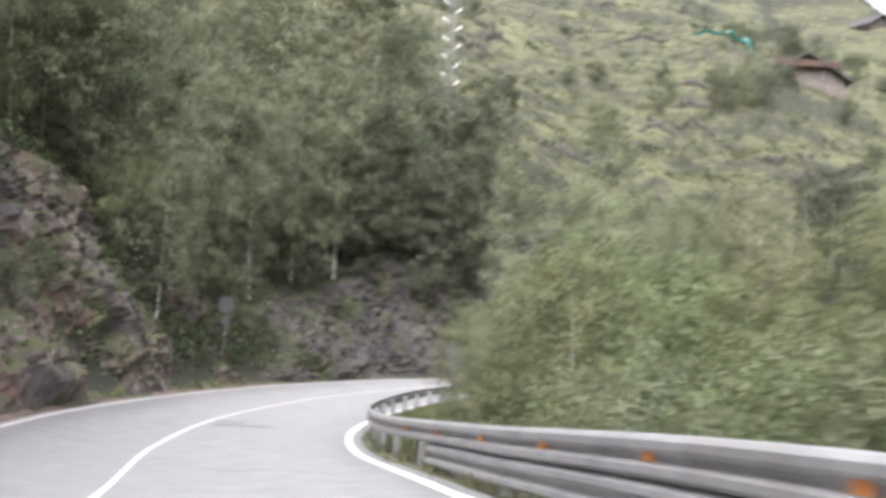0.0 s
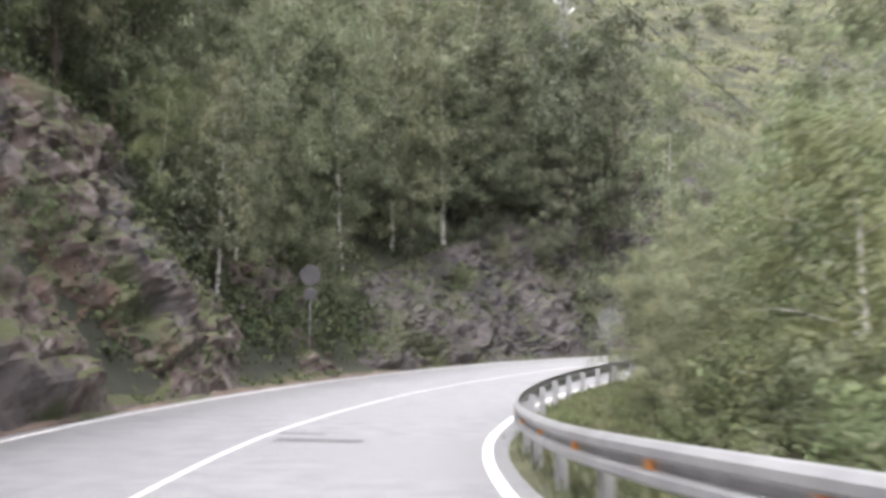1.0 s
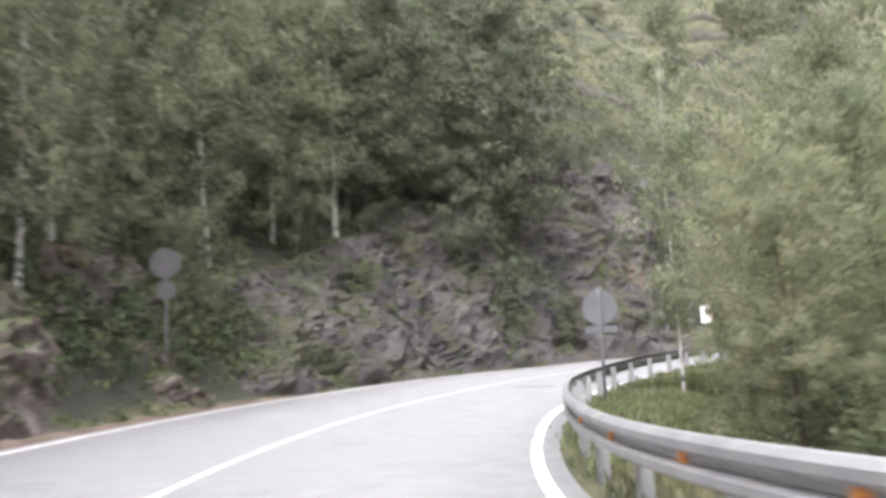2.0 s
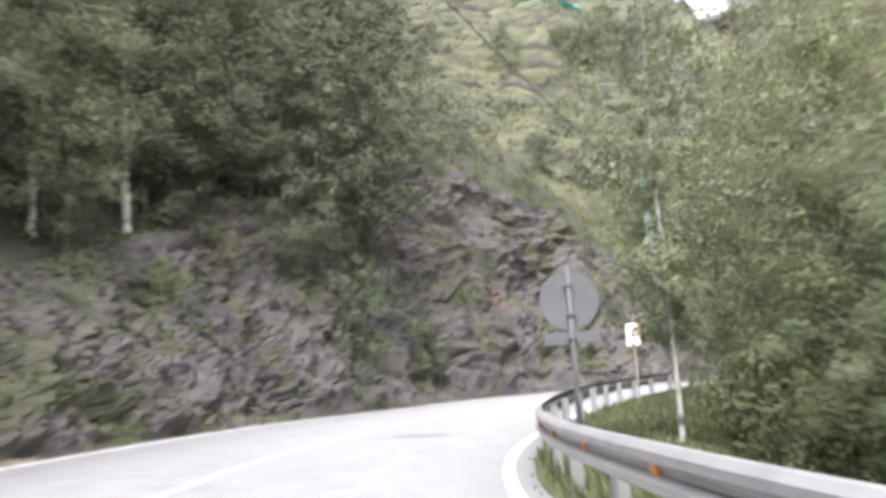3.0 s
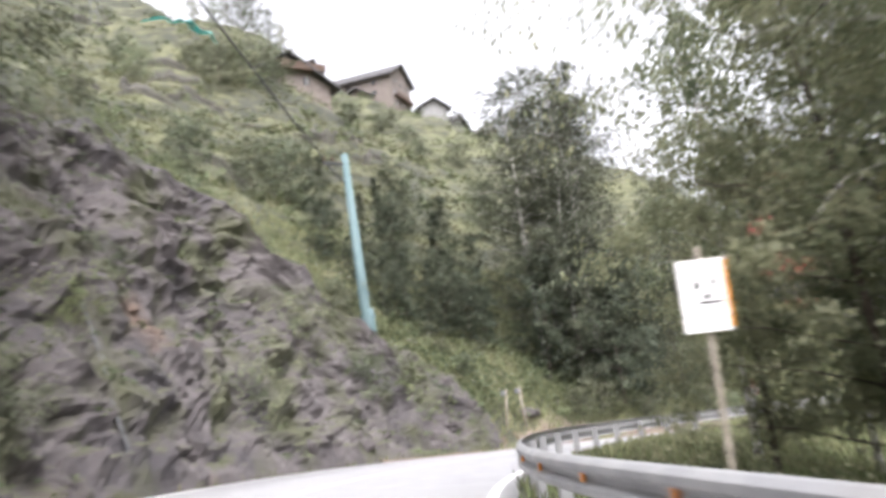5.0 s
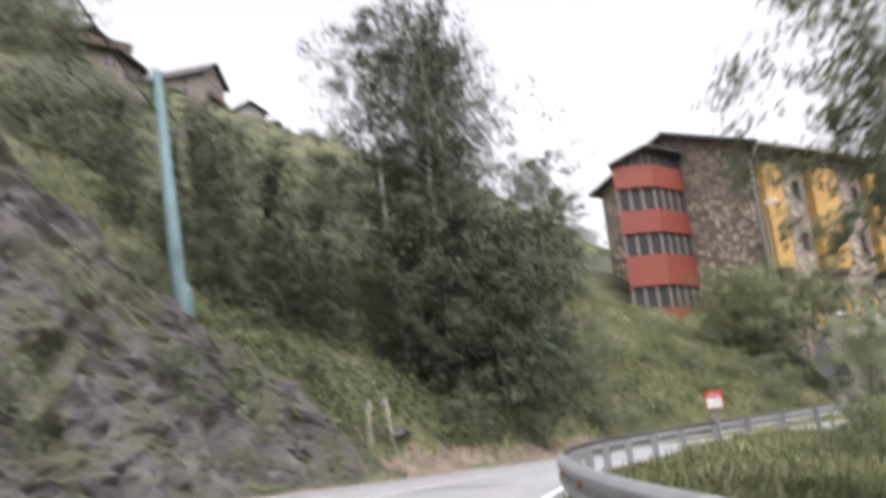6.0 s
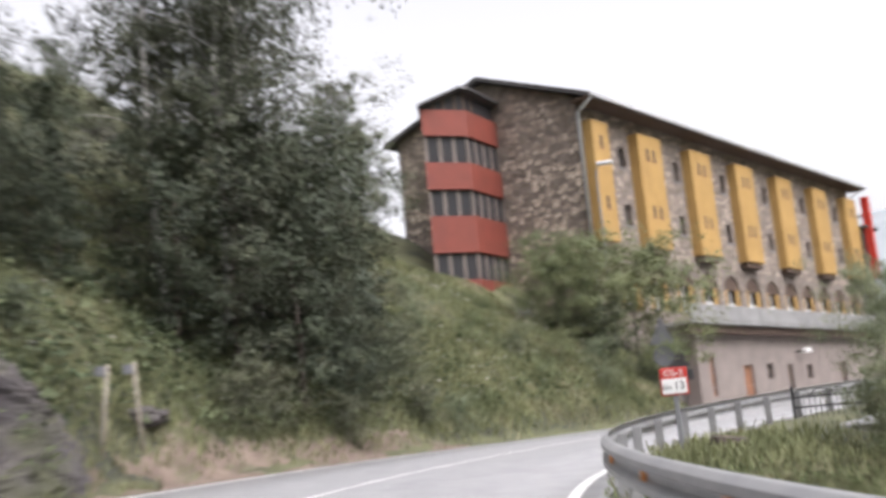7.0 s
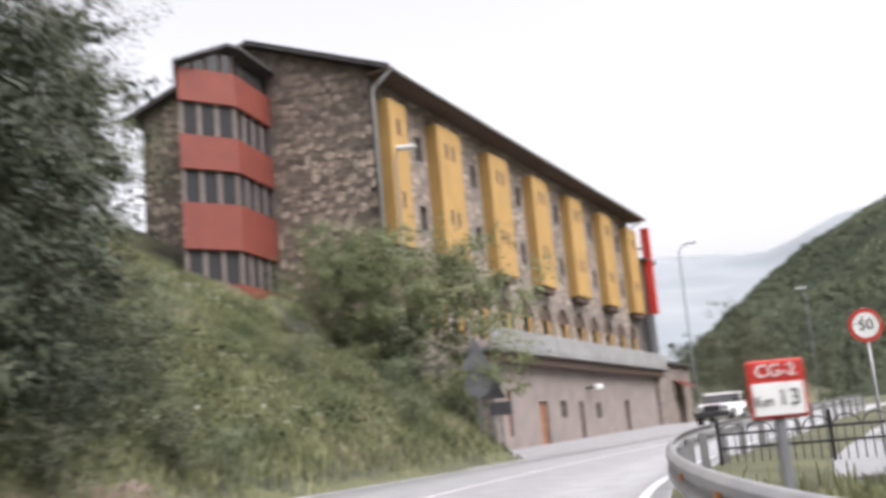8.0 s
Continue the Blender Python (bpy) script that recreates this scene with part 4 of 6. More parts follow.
# ---- undergrowth and grass ----
def scatter(name, seed, areas, per, spread, size, material, label, category, upright=0.0):
    rng = np.random.default_rng(seed)
    xs, ys = [], []
    for s0, s1, l0, l1, n in areas:
        s, lat = rng.uniform(s0, s1, n), rng.uniform(l0, l1, n)
        for a, b in zip(s, lat):
            q = on_road(a, b)
            xs.append(q.x)
            ys.append(q.y)
    xs, ys = np.array(xs), np.array(ys)
    lx, ly = (xs - HOTEL_X) * _ca + (ys - HOTEL_Y) * _sa, -(xs - HOTEL_X) * _sa + (ys - HOTEL_Y) * _ca
    ok = ~((lx > -3.2) & (ly > -6) & (ly < 14))
    xs, ys = xs[ok], ys[ok]
    c = np.stack([xs, ys, ground_height(xs, ys) + spread * 0.25], 1)
    if upright:
        pts = np.repeat(c, per, axis=0)
        pts[:, :2] += rng.normal(0, spread, (len(pts), 2))
        pts[:, 2] = ground_height(pts[:, 0], pts[:, 1])
        h = size * rng.uniform(0.5, 1.4, (len(pts), 1))
        az = rng.uniform(0, 6.28, len(pts))
        side = np.stack([np.cos(az), np.sin(az), 0 * az], 1) * 0.02
        bend = rng.normal(0, 0.25, pts.shape) * h
        bend[:, 2] = h[:, 0]
        v = np.stack([pts - side, pts + side, pts + bend + side * 0.4, pts + bend - side * 0.4], 1).reshape(-1, 3)
        f = np.arange(len(v)).reshape(-1, 4)
    else:
        v, f = leaf_arrays(c, np.full(len(c), spread), np.full(len(c), per), size, rng, 0.6)
    tagged(new(name, quick_mesh(name, v, f, material)), label, category, kind="stuff")


scatter("undergrowth", 3, [(-10, 30, 5.6, 10, 130), (30, 66, 5.6, 10, 520), (-10, 58, 10, 24, 800), (66, 94, 6, 18, 460), (84, 97, 5.2, 10, 380), (92, 108, 5.2, 9, 120), (31, 47, 4.9, 7, 360), (0, 38, -12, -7.2, 300), (38, 60, -12, -9.5, 120)], 26, 0.55, 0.16, SHRUB, "low leafy undergrowth and brambles on the bank", "undergrowth")
scatter("grass", 4, [(-12, 92, -7.6, -4.3, 2500), (66, 92, -14, -6.5, 700), (82, 114, 4.75, 10, 2200), (44, 88, 4.3, 5.0, 260)], 15, 0.24, 0.15, BLADE, "uneven green and dry grass beside the road", "grass", upright=1.0)
scatter("bank_grass", 14, [(84, 112, 4.8, 15, 5200), (68, 95, -10, -4.8, 200), (86, 91, -6.4, -4.6, 160)], 15, 0.3, 0.24, TALL, "tall pale grass and weeds on the bank and verge", "grass", upright=1.0)
scatter("verge_grass", 24, [(68, 87, -10, -4.5, 1700), (30, 68, -9.5, -4.5, 4200)], 16, 0.3, 0.12, MEADOW, "short fresh green grass behind the guardrail", "grass", upright=1.0)
scatter("hill_scrub", 8, [(62, 112, 30, 170, 700), (60, 100, 16, 60, 110), (100, 160, 80, 160, 250)], 34, 1.1, 0.36, SHRUB, "low dark heather and scrub on the open hill", "scrub")
scatter("hill_tussocks", 17, [(60, 112, 25, 150, 3000)], 12, 0.9, 0.3, BLADE, "pale tussocks of grass on the open hill", "grass")
scatter("hill_grass", 6, [(60, 100, 9, 75, 3600)], 14, 0.7, 0.4, BLADE, "tufts of grass and bracken on the open hill", "grass", upright=1.0)


# pale flower heads among the grass of the bank
rng = np.random.default_rng(57)
heads = []
for k in range(420):
    q = on_road(rng.uniform(84, 111), rng.uniform(5.4, 13))
    lx, ly = (q.x - HOTEL_X) * _ca + (q.y - HOTEL_Y) * _sa, -(q.x - HOTEL_X) * _sa + (q.y - HOTEL_Y) * _ca
    if lx < -3.2 or ly < -6:
        heads.append((q.x, q.y, ground_at(q.x, q.y) + rng.uniform(0.3, 0.6)))
v, f = leaf_arrays(np.array(heads), np.full(len(heads), 0.07), np.full(len(heads), 7), 0.055, rng, 0.3)
UMBEL = surface("pale_umbels", [(0.3, (.42, .41, .33)), (0.7, (.6, .6, .54))], 3, 4, 0.8, 0, island=0.2, transmit=0.3)
tagged(new("flower_heads", quick_mesh("flower_heads", v, f, UMBEL)), "small whitish flower heads in the bank's grass", "flowers", kind="stuff")


# dark rock ledges along the hill's terraces
rng = np.random.default_rng(41)
lv, lf = [], []
for k in range(56):
    s0, lat0, ln = rng.uniform(60, 106), 18 + 120 * rng.random() ** 1.2, rng.uniform(3, 11)
    hgt, n = rng.uniform(0.5, 1.1) * (1 + lat0 / 160), 12
    for i in range(n):
        q = on_road(s0 + (i / (n - 1) - 0.5) * ln * 22 / (22 + lat0), lat0 + 1.2 * math.sin(i * 0.6 + k))
        o = np.array((q.x, q.y)) - np.array((20.0, 72.0))
        o /= np.linalg.norm(o)
        end = math.sin(math.pi * (i + 0.35) / (n - 0.3))
        z0 = ground_at(q.x, q.y)
        h = hgt * end * rng.uniform(0.35, 1.2)
        lv += [(q.x - o[0] * 0.5, q.y - o[1] * 0.5, z0 - 1.2), (q.x - o[0] * (0.35 + rng.uniform(0, 0.3)), q.y - o[1] * 0.35, z0 + h * 0.55), (q.x, q.y, z0 + h), (q.x + o[0] * 1.4, q.y + o[1] * 1.4, z0 + h * 0.5)]
        if i:
            b = len(lv) - 8
            lf += [(b + j, b + j + 1, b + j + 5, b + j + 4) for j in range(3)]
LEDGE = surface("dark_ledge_rock", [(0.3, (.04, .038, .032)), (0.55, (.07, .066, .055)), (0.75, (.115, .108, .092))], 1.2, 12, 0.95, 0.8, 4)
tagged(new("rock_ledges", mesh_of("rock_ledges", lv, lf, LEDGE)), "dark rock ledges along the terraces of the hill", "rock ledge", kind="stuff")

# moss and tufts on the ledges of the rock
rng = np.random.default_rng(31)
led = np.array(LEDGES)
led = led[rng.permutation(len(led))[:1100]]
v, f = leaf_arrays(led + np.array((0, 0, 0.06)), np.full(len(led), 0.24), np.full(len(led), 20), 0.1, rng, 0.5)
tagged(new("ledge_tufts", quick_mesh("ledge_tufts", v, f, SHRUB)), "moss, grass and small weeds on the rock ledges", "weeds", kind="stuff")


# ---- guardrail ----
RAIL = -4.12
PROFILE = [(0, .31), (.03, .3), (.08, .265), (.08, .215), (.02, .175), (.02, .135), (.08, .095), (.08, .045), (.03, .01), (0, 0), (-.004, 0), (.026, .014), (.074, .05), (.074, .09), (.014, .13), (.014, .18), (.074, .22), (.074, .26), (.026, .296), (-.004, .306)]


def beam(name, s0, s1, bottom, parent, label=""):
    vs, fs = [], []
    n = len(PROFILE)
    ss = np.linspace(s0, s1, 7)
    for i, s in enumerate(ss):
        for out, up in PROFILE:
            vs.append(on_road(s, RAIL + out, bottom + up))
        if i:
            for k in range(n):
                k2 = (k + 1) % n
                fs.append(((i - 1) * n + k, (i - 1) * n + k2, i * n + k2, i * n + k))
    fs += [tuple(range(n - 1, -1, -1)), tuple(6 * n + k for k in range(n))]
    return part(name, mesh_of(name, vs, fs, STEEL), None, parent, label)


RAIL_TOP = 0.70


def build_guardrail():
    g = thing("guardrail", Matrix.Identity(4), "galvanised steel guardrail with orange reflectors along the bend", "guardrail")
    s = -14.0
    post = None
    while s < 130:
        beam("beam", s, s + 3.99, RAIL_TOP - 0.31, g)
        if s < 14:
            beam("lower_beam", s, s + 3.99, RAIL_TOP - 0.62, g, "lower steel beam")
        s += 4
    for k, s in enumerate(np.arange(-13.5, 129, 2.4)):
        p = on_road(s, RAIL - 0.1)
        p.z -= 0.35
        if post is None:
            bm = bmesh.new()
            add_box(bm, -.06, -.035, -.05, .05, 0, 1.09)
            add_box(bm, -.06, .06, -.05, -.042, 0, 1.09)
            add_box(bm, -.06, .06, .042, .05, 0, 1.09)
            post = part("post", bm, STEEL, g)
            ob = post
        else:
            ob = new("post", post.data)
            ob.parent = g
        ob.matrix_basis = pose(p.x, p.y, p.z + RAIL_TOP - 0.82, 0, 0, heading(s))
        q = on_road(s + 0.6, RAIL + 0.03, RAIL_TOP - 0.155)
        bm = box(-.005, .025, -.045, .045, -.035, .035, 0.006)
        r = part("reflector", bm, AMBER, g, "orange reflector")
        r.matrix_basis = pose(q.x, q.y, q.z, 0, 0, heading(s) + 180)


build_guardrail()


# ---- road signs ----
def sign_at(name, x, y, turn, label):
    return thing(name, pose(x, y, ground_at(x, y), 0, 0, turn), label, "road sign")


r = sign_at("round_road_sign", 0.62, 40.4, -20, "plain grey back of a round road sign beside the guardrail")
g0 = r.matrix_world.translation.z
part("pole", tube_mesh("pole", [(0, 0.045, -0.3), (0, 0.045, 3.0 - g0)], [0.033, 0.033], GREY_BACK), None, r, "grey steel pole")
d = part("disc", disc(0.36, 0.012), GREY_BACK, r, "grey metal back")
d.location = (0, 0.085, 2.6 - g0)
part("rim", tube_mesh("rim", [(0.355 * math.cos(a), 0.085, 2.6 - g0 + 0.355 * math.sin(a)) for a in np.linspace(0, 2 * math.pi, 41)], [0.011] * 41, GREY_BACK, 6), None, r)
part("plate", box(-.34, .34, .075, .088, 2.07 - g0, 2.21 - g0, 0.004), GREY_BACK, r, "small rectangular grey plate")
for z in (2.42, 2.78, 2.14):
    part("clamp", box(-.05, .05, .0, .08, z - g0 - .02, z - g0 + .02, 0.004), GREY_BACK, r)

r = sign_at("round_road_sign", -8.57, 41.9, 8, "dark grey round road sign on a thin pole")
part("pole", tube_mesh("pole", [(0, 0.03, -0.3), (0, 0.03, 3.1)], [0.02, 0.02], SIGNBACK), None, r, "thin grey pole")
d = part("disc", disc(0.33, 0.012), DULL, r, "dark grey disc")
d.location = (0, -0.012, 2.8)
part("plate", box(-.2, .2, -.02, -.008, 2.02, 2.36, 0.004), DULL, r, "dark grey plate")

p = Vector((6.1, 52.05, 0))
r = sign_at("notice_board", p.x, p.y, -36, "white notice board with dark marks on a wooden stake")
g0 = r.matrix_world.translation.z
part("stake", box(-.022, .022, .012, .05, -.4, 3.42 - g0, 0.005), GREYWOOD, r, "thin pale wooden stake")
bd = part("board", box(-.18, .18, -.01, .01, 2.78 - g0, 3.32 - g0, 0.004), WHITE, r, "white board")
part("edge_strip", box(.155, .178, -.016, -.0105, 2.8 - g0, 3.3 - g0), AMBER, bd, "orange strip")
for x0, x1, z0, z1 in ((-.07, -.03, 3.1, 3.16), (.06, .09, 3.12, 3.17), (-.01, .04, 3.02, 3.06), (-.05, .12, 2.99, 3.005)):
    part("mark", box(x0, x1, -.015, -.0105, z0 - g0, z1 - g0), BLACK, bd, "dark printed mark")

r = sign_at("kilometre_sign", 27.15, 69.75, -74, "red and white kilometre sign on a steel post beside the guardrail")
g0 = r.matrix_world.translation.z
zc = 3.51 - g0
part("post", box(-.04, .04, .012, .06, -.4, zc + .1, 0.008), SIGNBACK, r, "steel post")
bd = part("plate", box(-.21, .21, -.012, .012, zc - .21, zc + .21, 0.012), RED_P, r, "red plate")
part("panel", box(-.185, .185, -.018, -.0125, zc - .185, zc + .045, 0.002), WHITE, bd, "white panel")
lettering("road_number", "CG-2", 0.13, WHITE, bd, 0, -.0165, zc + .13)
lettering("kilometre_word", "Km", 0.10, BLACK, bd, -.11, -.0205, zc - .085)
lettering("kilometre_number", "13", 0.17, BLACK, bd, .075, -.0205, zc - .07)

r = sign_at("speed_limit_sign", 39.05, 67.95, -84, "round speed limit sign with a red ring above the fence")
g0 = r.matrix_world.translation.z
part("pole", tube_mesh("pole", [(0, 0.04, -0.4), (0, 0.04, 5.12 - g0)], [0.03, 0.03], STEEL), None, r)
d = part("disc", disc(0.3, 0.012), RED_P, r, "red ring plate")
d.location = (0, 0, 4.8 - g0)
w = part("face", disc(0.225, 0.006), WHITE, d, "white face")
w.location = (0, -0.01, 0)
lettering("limit_number", "50", 0.26, BLACK, d, 0, -0.0165, 0)

r = sign_at("triangular_road_sign", 50.6, 78.2, -68, "grey backs of a triangular and a round sign")
g0 = r.matrix_world.translation.z
part("pole", tube_mesh("pole", [(0, 0.04, -0.4), (0, 0.04, 6.72 - g0)], [0.035, 0.035], SIGNBACK), None, r)
bm = bmesh.new()
f = [bm.verts.new(c) for c in ((-.48, 0, 5.65 - g0), (.48, 0, 5.65 - g0), (.04, 0, 6.64 - g0), (-.04, 0, 6.64 - g0))]
bm.faces.new(f)
bmesh.ops.solidify(bm, geom=bm.faces[:], thickness=0.014)
part("triangle", bm, SIGNBACK, r, "grey triangular back")
d = part("disc", disc(0.4, 0.012), GREY_BACK, r, "grey round back")
d.location = (0, 0, 5.2 - g0)
r = sign_at("triangular_road_sign", 51.9, 78.1, -60, "dark triangular sign on a thin pole before the hotel")
g0 = r.matrix_world.translation.z
part("pole", tube_mesh("pole", [(0, 0.04, -0.4), (0, 0.04, 5.6 - g0)], [0.03, 0.03], SIGNBACK), None, r)
bm = bmesh.new()
f = [bm.verts.new(c) for c in ((-.45, 0, 4.75 - g0), (.45, 0, 4.75 - g0), (.04, 0, 5.65 - g0), (-.04, 0, 5.65 - g0))]
bm.faces.new(f)
bmesh.ops.solidify(bm, geom=bm.faces[:], thickness=0.014)
part("triangle", bm, DULL, r, "dark triangular plate")
r = sign_at("dark_sign", 51.2, 77.7, -70, "small dark rectangular sign on a low post")
g0 = r.matrix_world.translation.z
part("pole", tube_mesh("pole", [(0, 0.03, -0.3), (0, 0.03, 4.5 - g0)], [0.025, 0.025], BLACK), None, r)
part("plate", box(-.35, .35, -.015, .01, 4.2 - g0, 4.62 - g0, 0.01), BLACK, r)


# ---- utility pole, mast, cables, lamps ----
p = Vector((18.95, 79.8, 0))
gz = ground_at(p.x, p.y)
r = thing("utility_pole", pose(p.x, p.y, gz), "teal painted utility pole with a stout base on the rocky bank", "utility pole")
part("shaft", tube_mesh("shaft", [(0, 0, -1), (-.05, 0, 1.5), (-.32, 0, 14.0 - gz)], [0.21, 0.2, 0.13], POLE_G, 14), None, r)
part("base", tube_mesh("base", [(0.05, 0, -1), (0.05, 0, 1.25), (0.05, 0, 1.5)], [0.27, 0.25, 0.2], POLE_G, 12), None, r, "stout teal base")
part("crossarm", box(-1.25, -.2, -.05, .05, 13.55 - gz, 13.67 - gz, 0.01), BLACK, r, "dark crossarm")
part("strut", tube_mesh("strut", [(-1.05, 0, 13.55 - gz), (-.35, 0, 12.8 - gz)], [0.03, 0.03], BLACK, 6), None, r)
for x in (-1.2, -.85):
    part("insulator", tube_mesh("insulator", [(x, 0, 13.67 - gz), (x, 0, 13.75 - gz), (x, 0, 13.88 - gz)], [0.03, 0.06, 0.03], DARKWOOD, 8), None, r)


def cable(a, b, sag, radius, label):
    pts = [Vector(a).lerp(Vector(b), t) - Vector((0, 0, sag * 4 * t * (1 - t))) for t in np.linspace(0, 1, 22)]
    return tagged(new("cable", tube_mesh("cable", pts, [radius] * 22, BLACK, 6)), label, "cable")


cable((17.75, 79.8, 13.8), (-0.12, 67.3, 25.0), 0.5, 0.034, "black twisted cable from the teal pole up to the mast")

gz = ground_at(-0.12, 67.3)
r = thing("power_mast", pose(-0.12, 67.3, gz), "slender grey steel mast with white insulators among the trees", "power mast")
H = 28.5 - gz
for x, y in ((-.22, -.22), (.22, -.22), (.22, .22), (-.22, .22)):
    part("leg", tube_mesh("leg", [(x, y, -.6), (x * .6, y * .6, H)], [0.035, 0.03], SIGNBACK, 6), None, r)
for k in range(int(H / 0.7)):
    z0, z1 = k * .7, k * .7 + .7
    w0, w1 = .22 * (1 - .4 * z0 / H), .22 * (1 - .4 * z1 / H)
    sgn = 1 if k % 2 else -1
    part("brace", tube_mesh("brace", [(-w0 * sgn, -w0, z0), (w1 * sgn, -w1, z1)], [0.014, 0.014], SIGNBACK, 4), None, r)
    part("brace", tube_mesh("brace", [(-w0, -w0 * sgn, z0), (-w1, w1 * sgn, z1)], [0.014, 0.014], SIGNBACK, 4), None, r)
for k in range(6):
    for sgn in (-1, 1):
        z = H - 0.6 - k * 1.25 - (0.6 if sgn > 0 else 0)
        part("insulator", tube_mesh("insulator", [(sgn * .18, -.2, z), (sgn * .42, -.2, z + .14), (sgn * .62, -.2, z + .32)], [0.03, 0.075, 0.05], WHITE, 8), None, r, "white glass insulator")


gz = ground_at(36.0, 173.8)
r = thing("power_mast", pose(36.0, 173.8, gz), "small grey steel mast standing on the hill", "power mast")
for x in (-.5, .5):
    part("leg", tube_mesh("leg", [(x, 0, -1), (x * .7, 0, 11)], [0.1, 0.08], SIGNBACK, 6), None, r)
for z in (2.5, 5, 7.5, 10):
    part("brace", box(-.5, .5, -.05, .05, z, z + .12), SIGNBACK, r)
part("crossarm", box(-1.6, 1.6, -.06, .06, 10.4, 10.55), SIGNBACK, r)


def street_lamp(x, y, top, arm, turn, label):
    gz = ground_at(x, y)
    h = top - gz
    r = thing("street_lamp", pose(x, y, gz, 0, 0, turn), label, "street lamp")
    part("pole", tube_mesh("pole", [(0, 0, -.3), (0, 0, h * .5), (0, 0, h - .5), (arm * .3, 0, h - .12), (arm * .6, 0, h)], [0.06, 0.05, 0.042, 0.038, 0.034], SIGNBACK, 10), None, r)
    bm = box(arm * .55 - .1, arm * .55 + .62, -.12, .12, h - .04, h + .1, 0.04)
    hd = part("lamp_head", bm, PIPE, r, "pale grey lamp head")
    part("lens", box(arm * .55 + .1, arm * .55 + .52, -.08, .08, h - .055, h - .035, 0.01), WHITE, hd, "pale lamp glass")
    return r


street_lamp(53.1, 81.1, 13.9, 0.25, -72, "grey street lamp at the hotel's corner")
street_lamp(84.1, 73.6, 14.4, 0.9, -90, "tall grey street lamp past the hotel")
street_lamp(98, 66.0, 12.4, -0.9, -90, "tall grey street lamp past the hotel")

tagged(new("drain_hose", tube_mesh("drain_hose", [(6.5, 71.2, 7.0), (6.5, 70.5, 6.3), (6.6, 69.6, 5.0), (6.56, 69.05, 4.2), (6.78, 68.95, 3.4), (6.85, 68.7, 2.5)], [0.032] * 6, GREY_BACK, 8)), "thin grey hose hanging down the rock face", "hose")

# wooden posts on the bank
for x, y, h, lean in ((23.9, 78.8, 1.65, 3), (25.0, 79.0, 1.7, -3)):
    ob = part("fence_post", tube_mesh("fence_post", [(0, 0, -.3), (0, 0, h * .6), (0.02, 0, h)], [0.042, 0.04, 0.035], GREYWOOD, 8), None)
    ob.matrix_world = pose(x, y, ground_at(x, y), lean, lean, 0)
    tagged(ob, "weathered grey wooden post with a small board on the bank", "post", "posts on the bank")
    part("board", box(-.26, -.03, -.03, 0, h - .22, h - .04, .006), GREY_BACK, ob, "small grey board")

# stump behind the guardrail
bm = bmesh.new()
bmesh.ops.create_cone(bm, cap_ends=True, segments=14, radius1=0.3, radius2=0.22, depth=0.6)
for v in bm.verts:
    v.co += Vector((noise.noise(v.co * 4), noise.noise(v.co * 4 + Vector((5, 0, 0))), 0)) * 0.16
bmesh.ops.bevel(bm, geom=[e for e in bm.edges if e.is_boundary is False and all(v.co.z > 0 for v in e.verts)], offset=0.03, segments=1, affect="EDGES")
st = part("tree_stump", bm, BARK_D)
st.matrix_world = pose(26.95, 69.0, ground_at(26.95, 69.0) + 0.05, 8, 4, 0)
tagged(st, "cut greyish brown tree stump in the grass", "stump")


# ---- hotel ----
def wall_with_holes(x0, x1, z0, z1, y_out, y_in, holes):
    """A wall in the xz plane from y_out to y_in with rectangular openings through it."""
    xs = sorted({x0, x1, *[h[0] for h in holes], *[h[1] for h in holes]})
    zs = sorted({z0, z1, *[h[2] for h in holes], *[h[3] for h in holes]})
    solid = {}
    for i in range(len(xs) - 1):
        for j in range(len(zs) - 1):
            cx, cz = (xs[i] + xs[i + 1]) / 2, (zs[j] + zs[j + 1]) / 2
            solid[i, j] = not any(a < cx < b and c < cz < d for a, b, c, d in holes)
    vs, fs, ids = [], [], {}

    def vid(i, j, k):
        if (i, j, k) not in ids:
            ids[i, j, k] = len(vs)
            vs.append((xs[i], (y_out, y_in)[k], zs[j]))
        return ids[i, j, k]

    for (i, j), s in solid.items():
        if not s:
            continue
        fs.append((vid(i, j, 0), vid(i + 1, j, 0), vid(i + 1, j + 1, 0), vid(i, j + 1, 0)))
        fs.append((vid(i, j, 1), vid(i, j + 1, 1), vid(i + 1, j + 1, 1), vid(i + 1, j, 1)))
        for (di, dj), e in (((-1, 0), ((i, j), (i, j + 1))), ((1, 0), ((i + 1, j), (i + 1, j + 1))), ((0, -1), ((i, j), (i + 1, j))), ((0, 1), ((i, j + 1), (i + 1, j + 1)))):
            if not solid.get((i + di, j + dj), False):
                a, b = e
                fs.append((vid(*a, 0), vid(*b, 0), vid(*b, 1), vid(*a, 1)))
    return vs, fs


def arch_piece(x0, x1, z0, z1, y0, y1):
    """The masonry that fills the corners above a round arch."""
    r, cx = (x1 - x0) / 2, (x0 + x1) / 2
    bm = bmesh.new()
    for side in (-1, 1):
        pts = [(cx + side * r, z1), (cx, z1)] + [(cx + side * r * math.sin(a), z0 + (z1 - z0) * 0.96 * math.cos(a)) for a in np.linspace(0, math.pi / 2, 9)]
        a = [bm.verts.new((x, y0, z)) for x, z in pts]
        b = [bm.verts.new((x, y1, z)) for x, z in pts]
        bm.faces.new(a)
        bm.faces.new(b[::-1])
        for k in range(len(pts)):
            k2 = (k + 1) % len(pts)
            bm.faces.new((a[k], b[k], b[k2], a[k2]))
    return bm


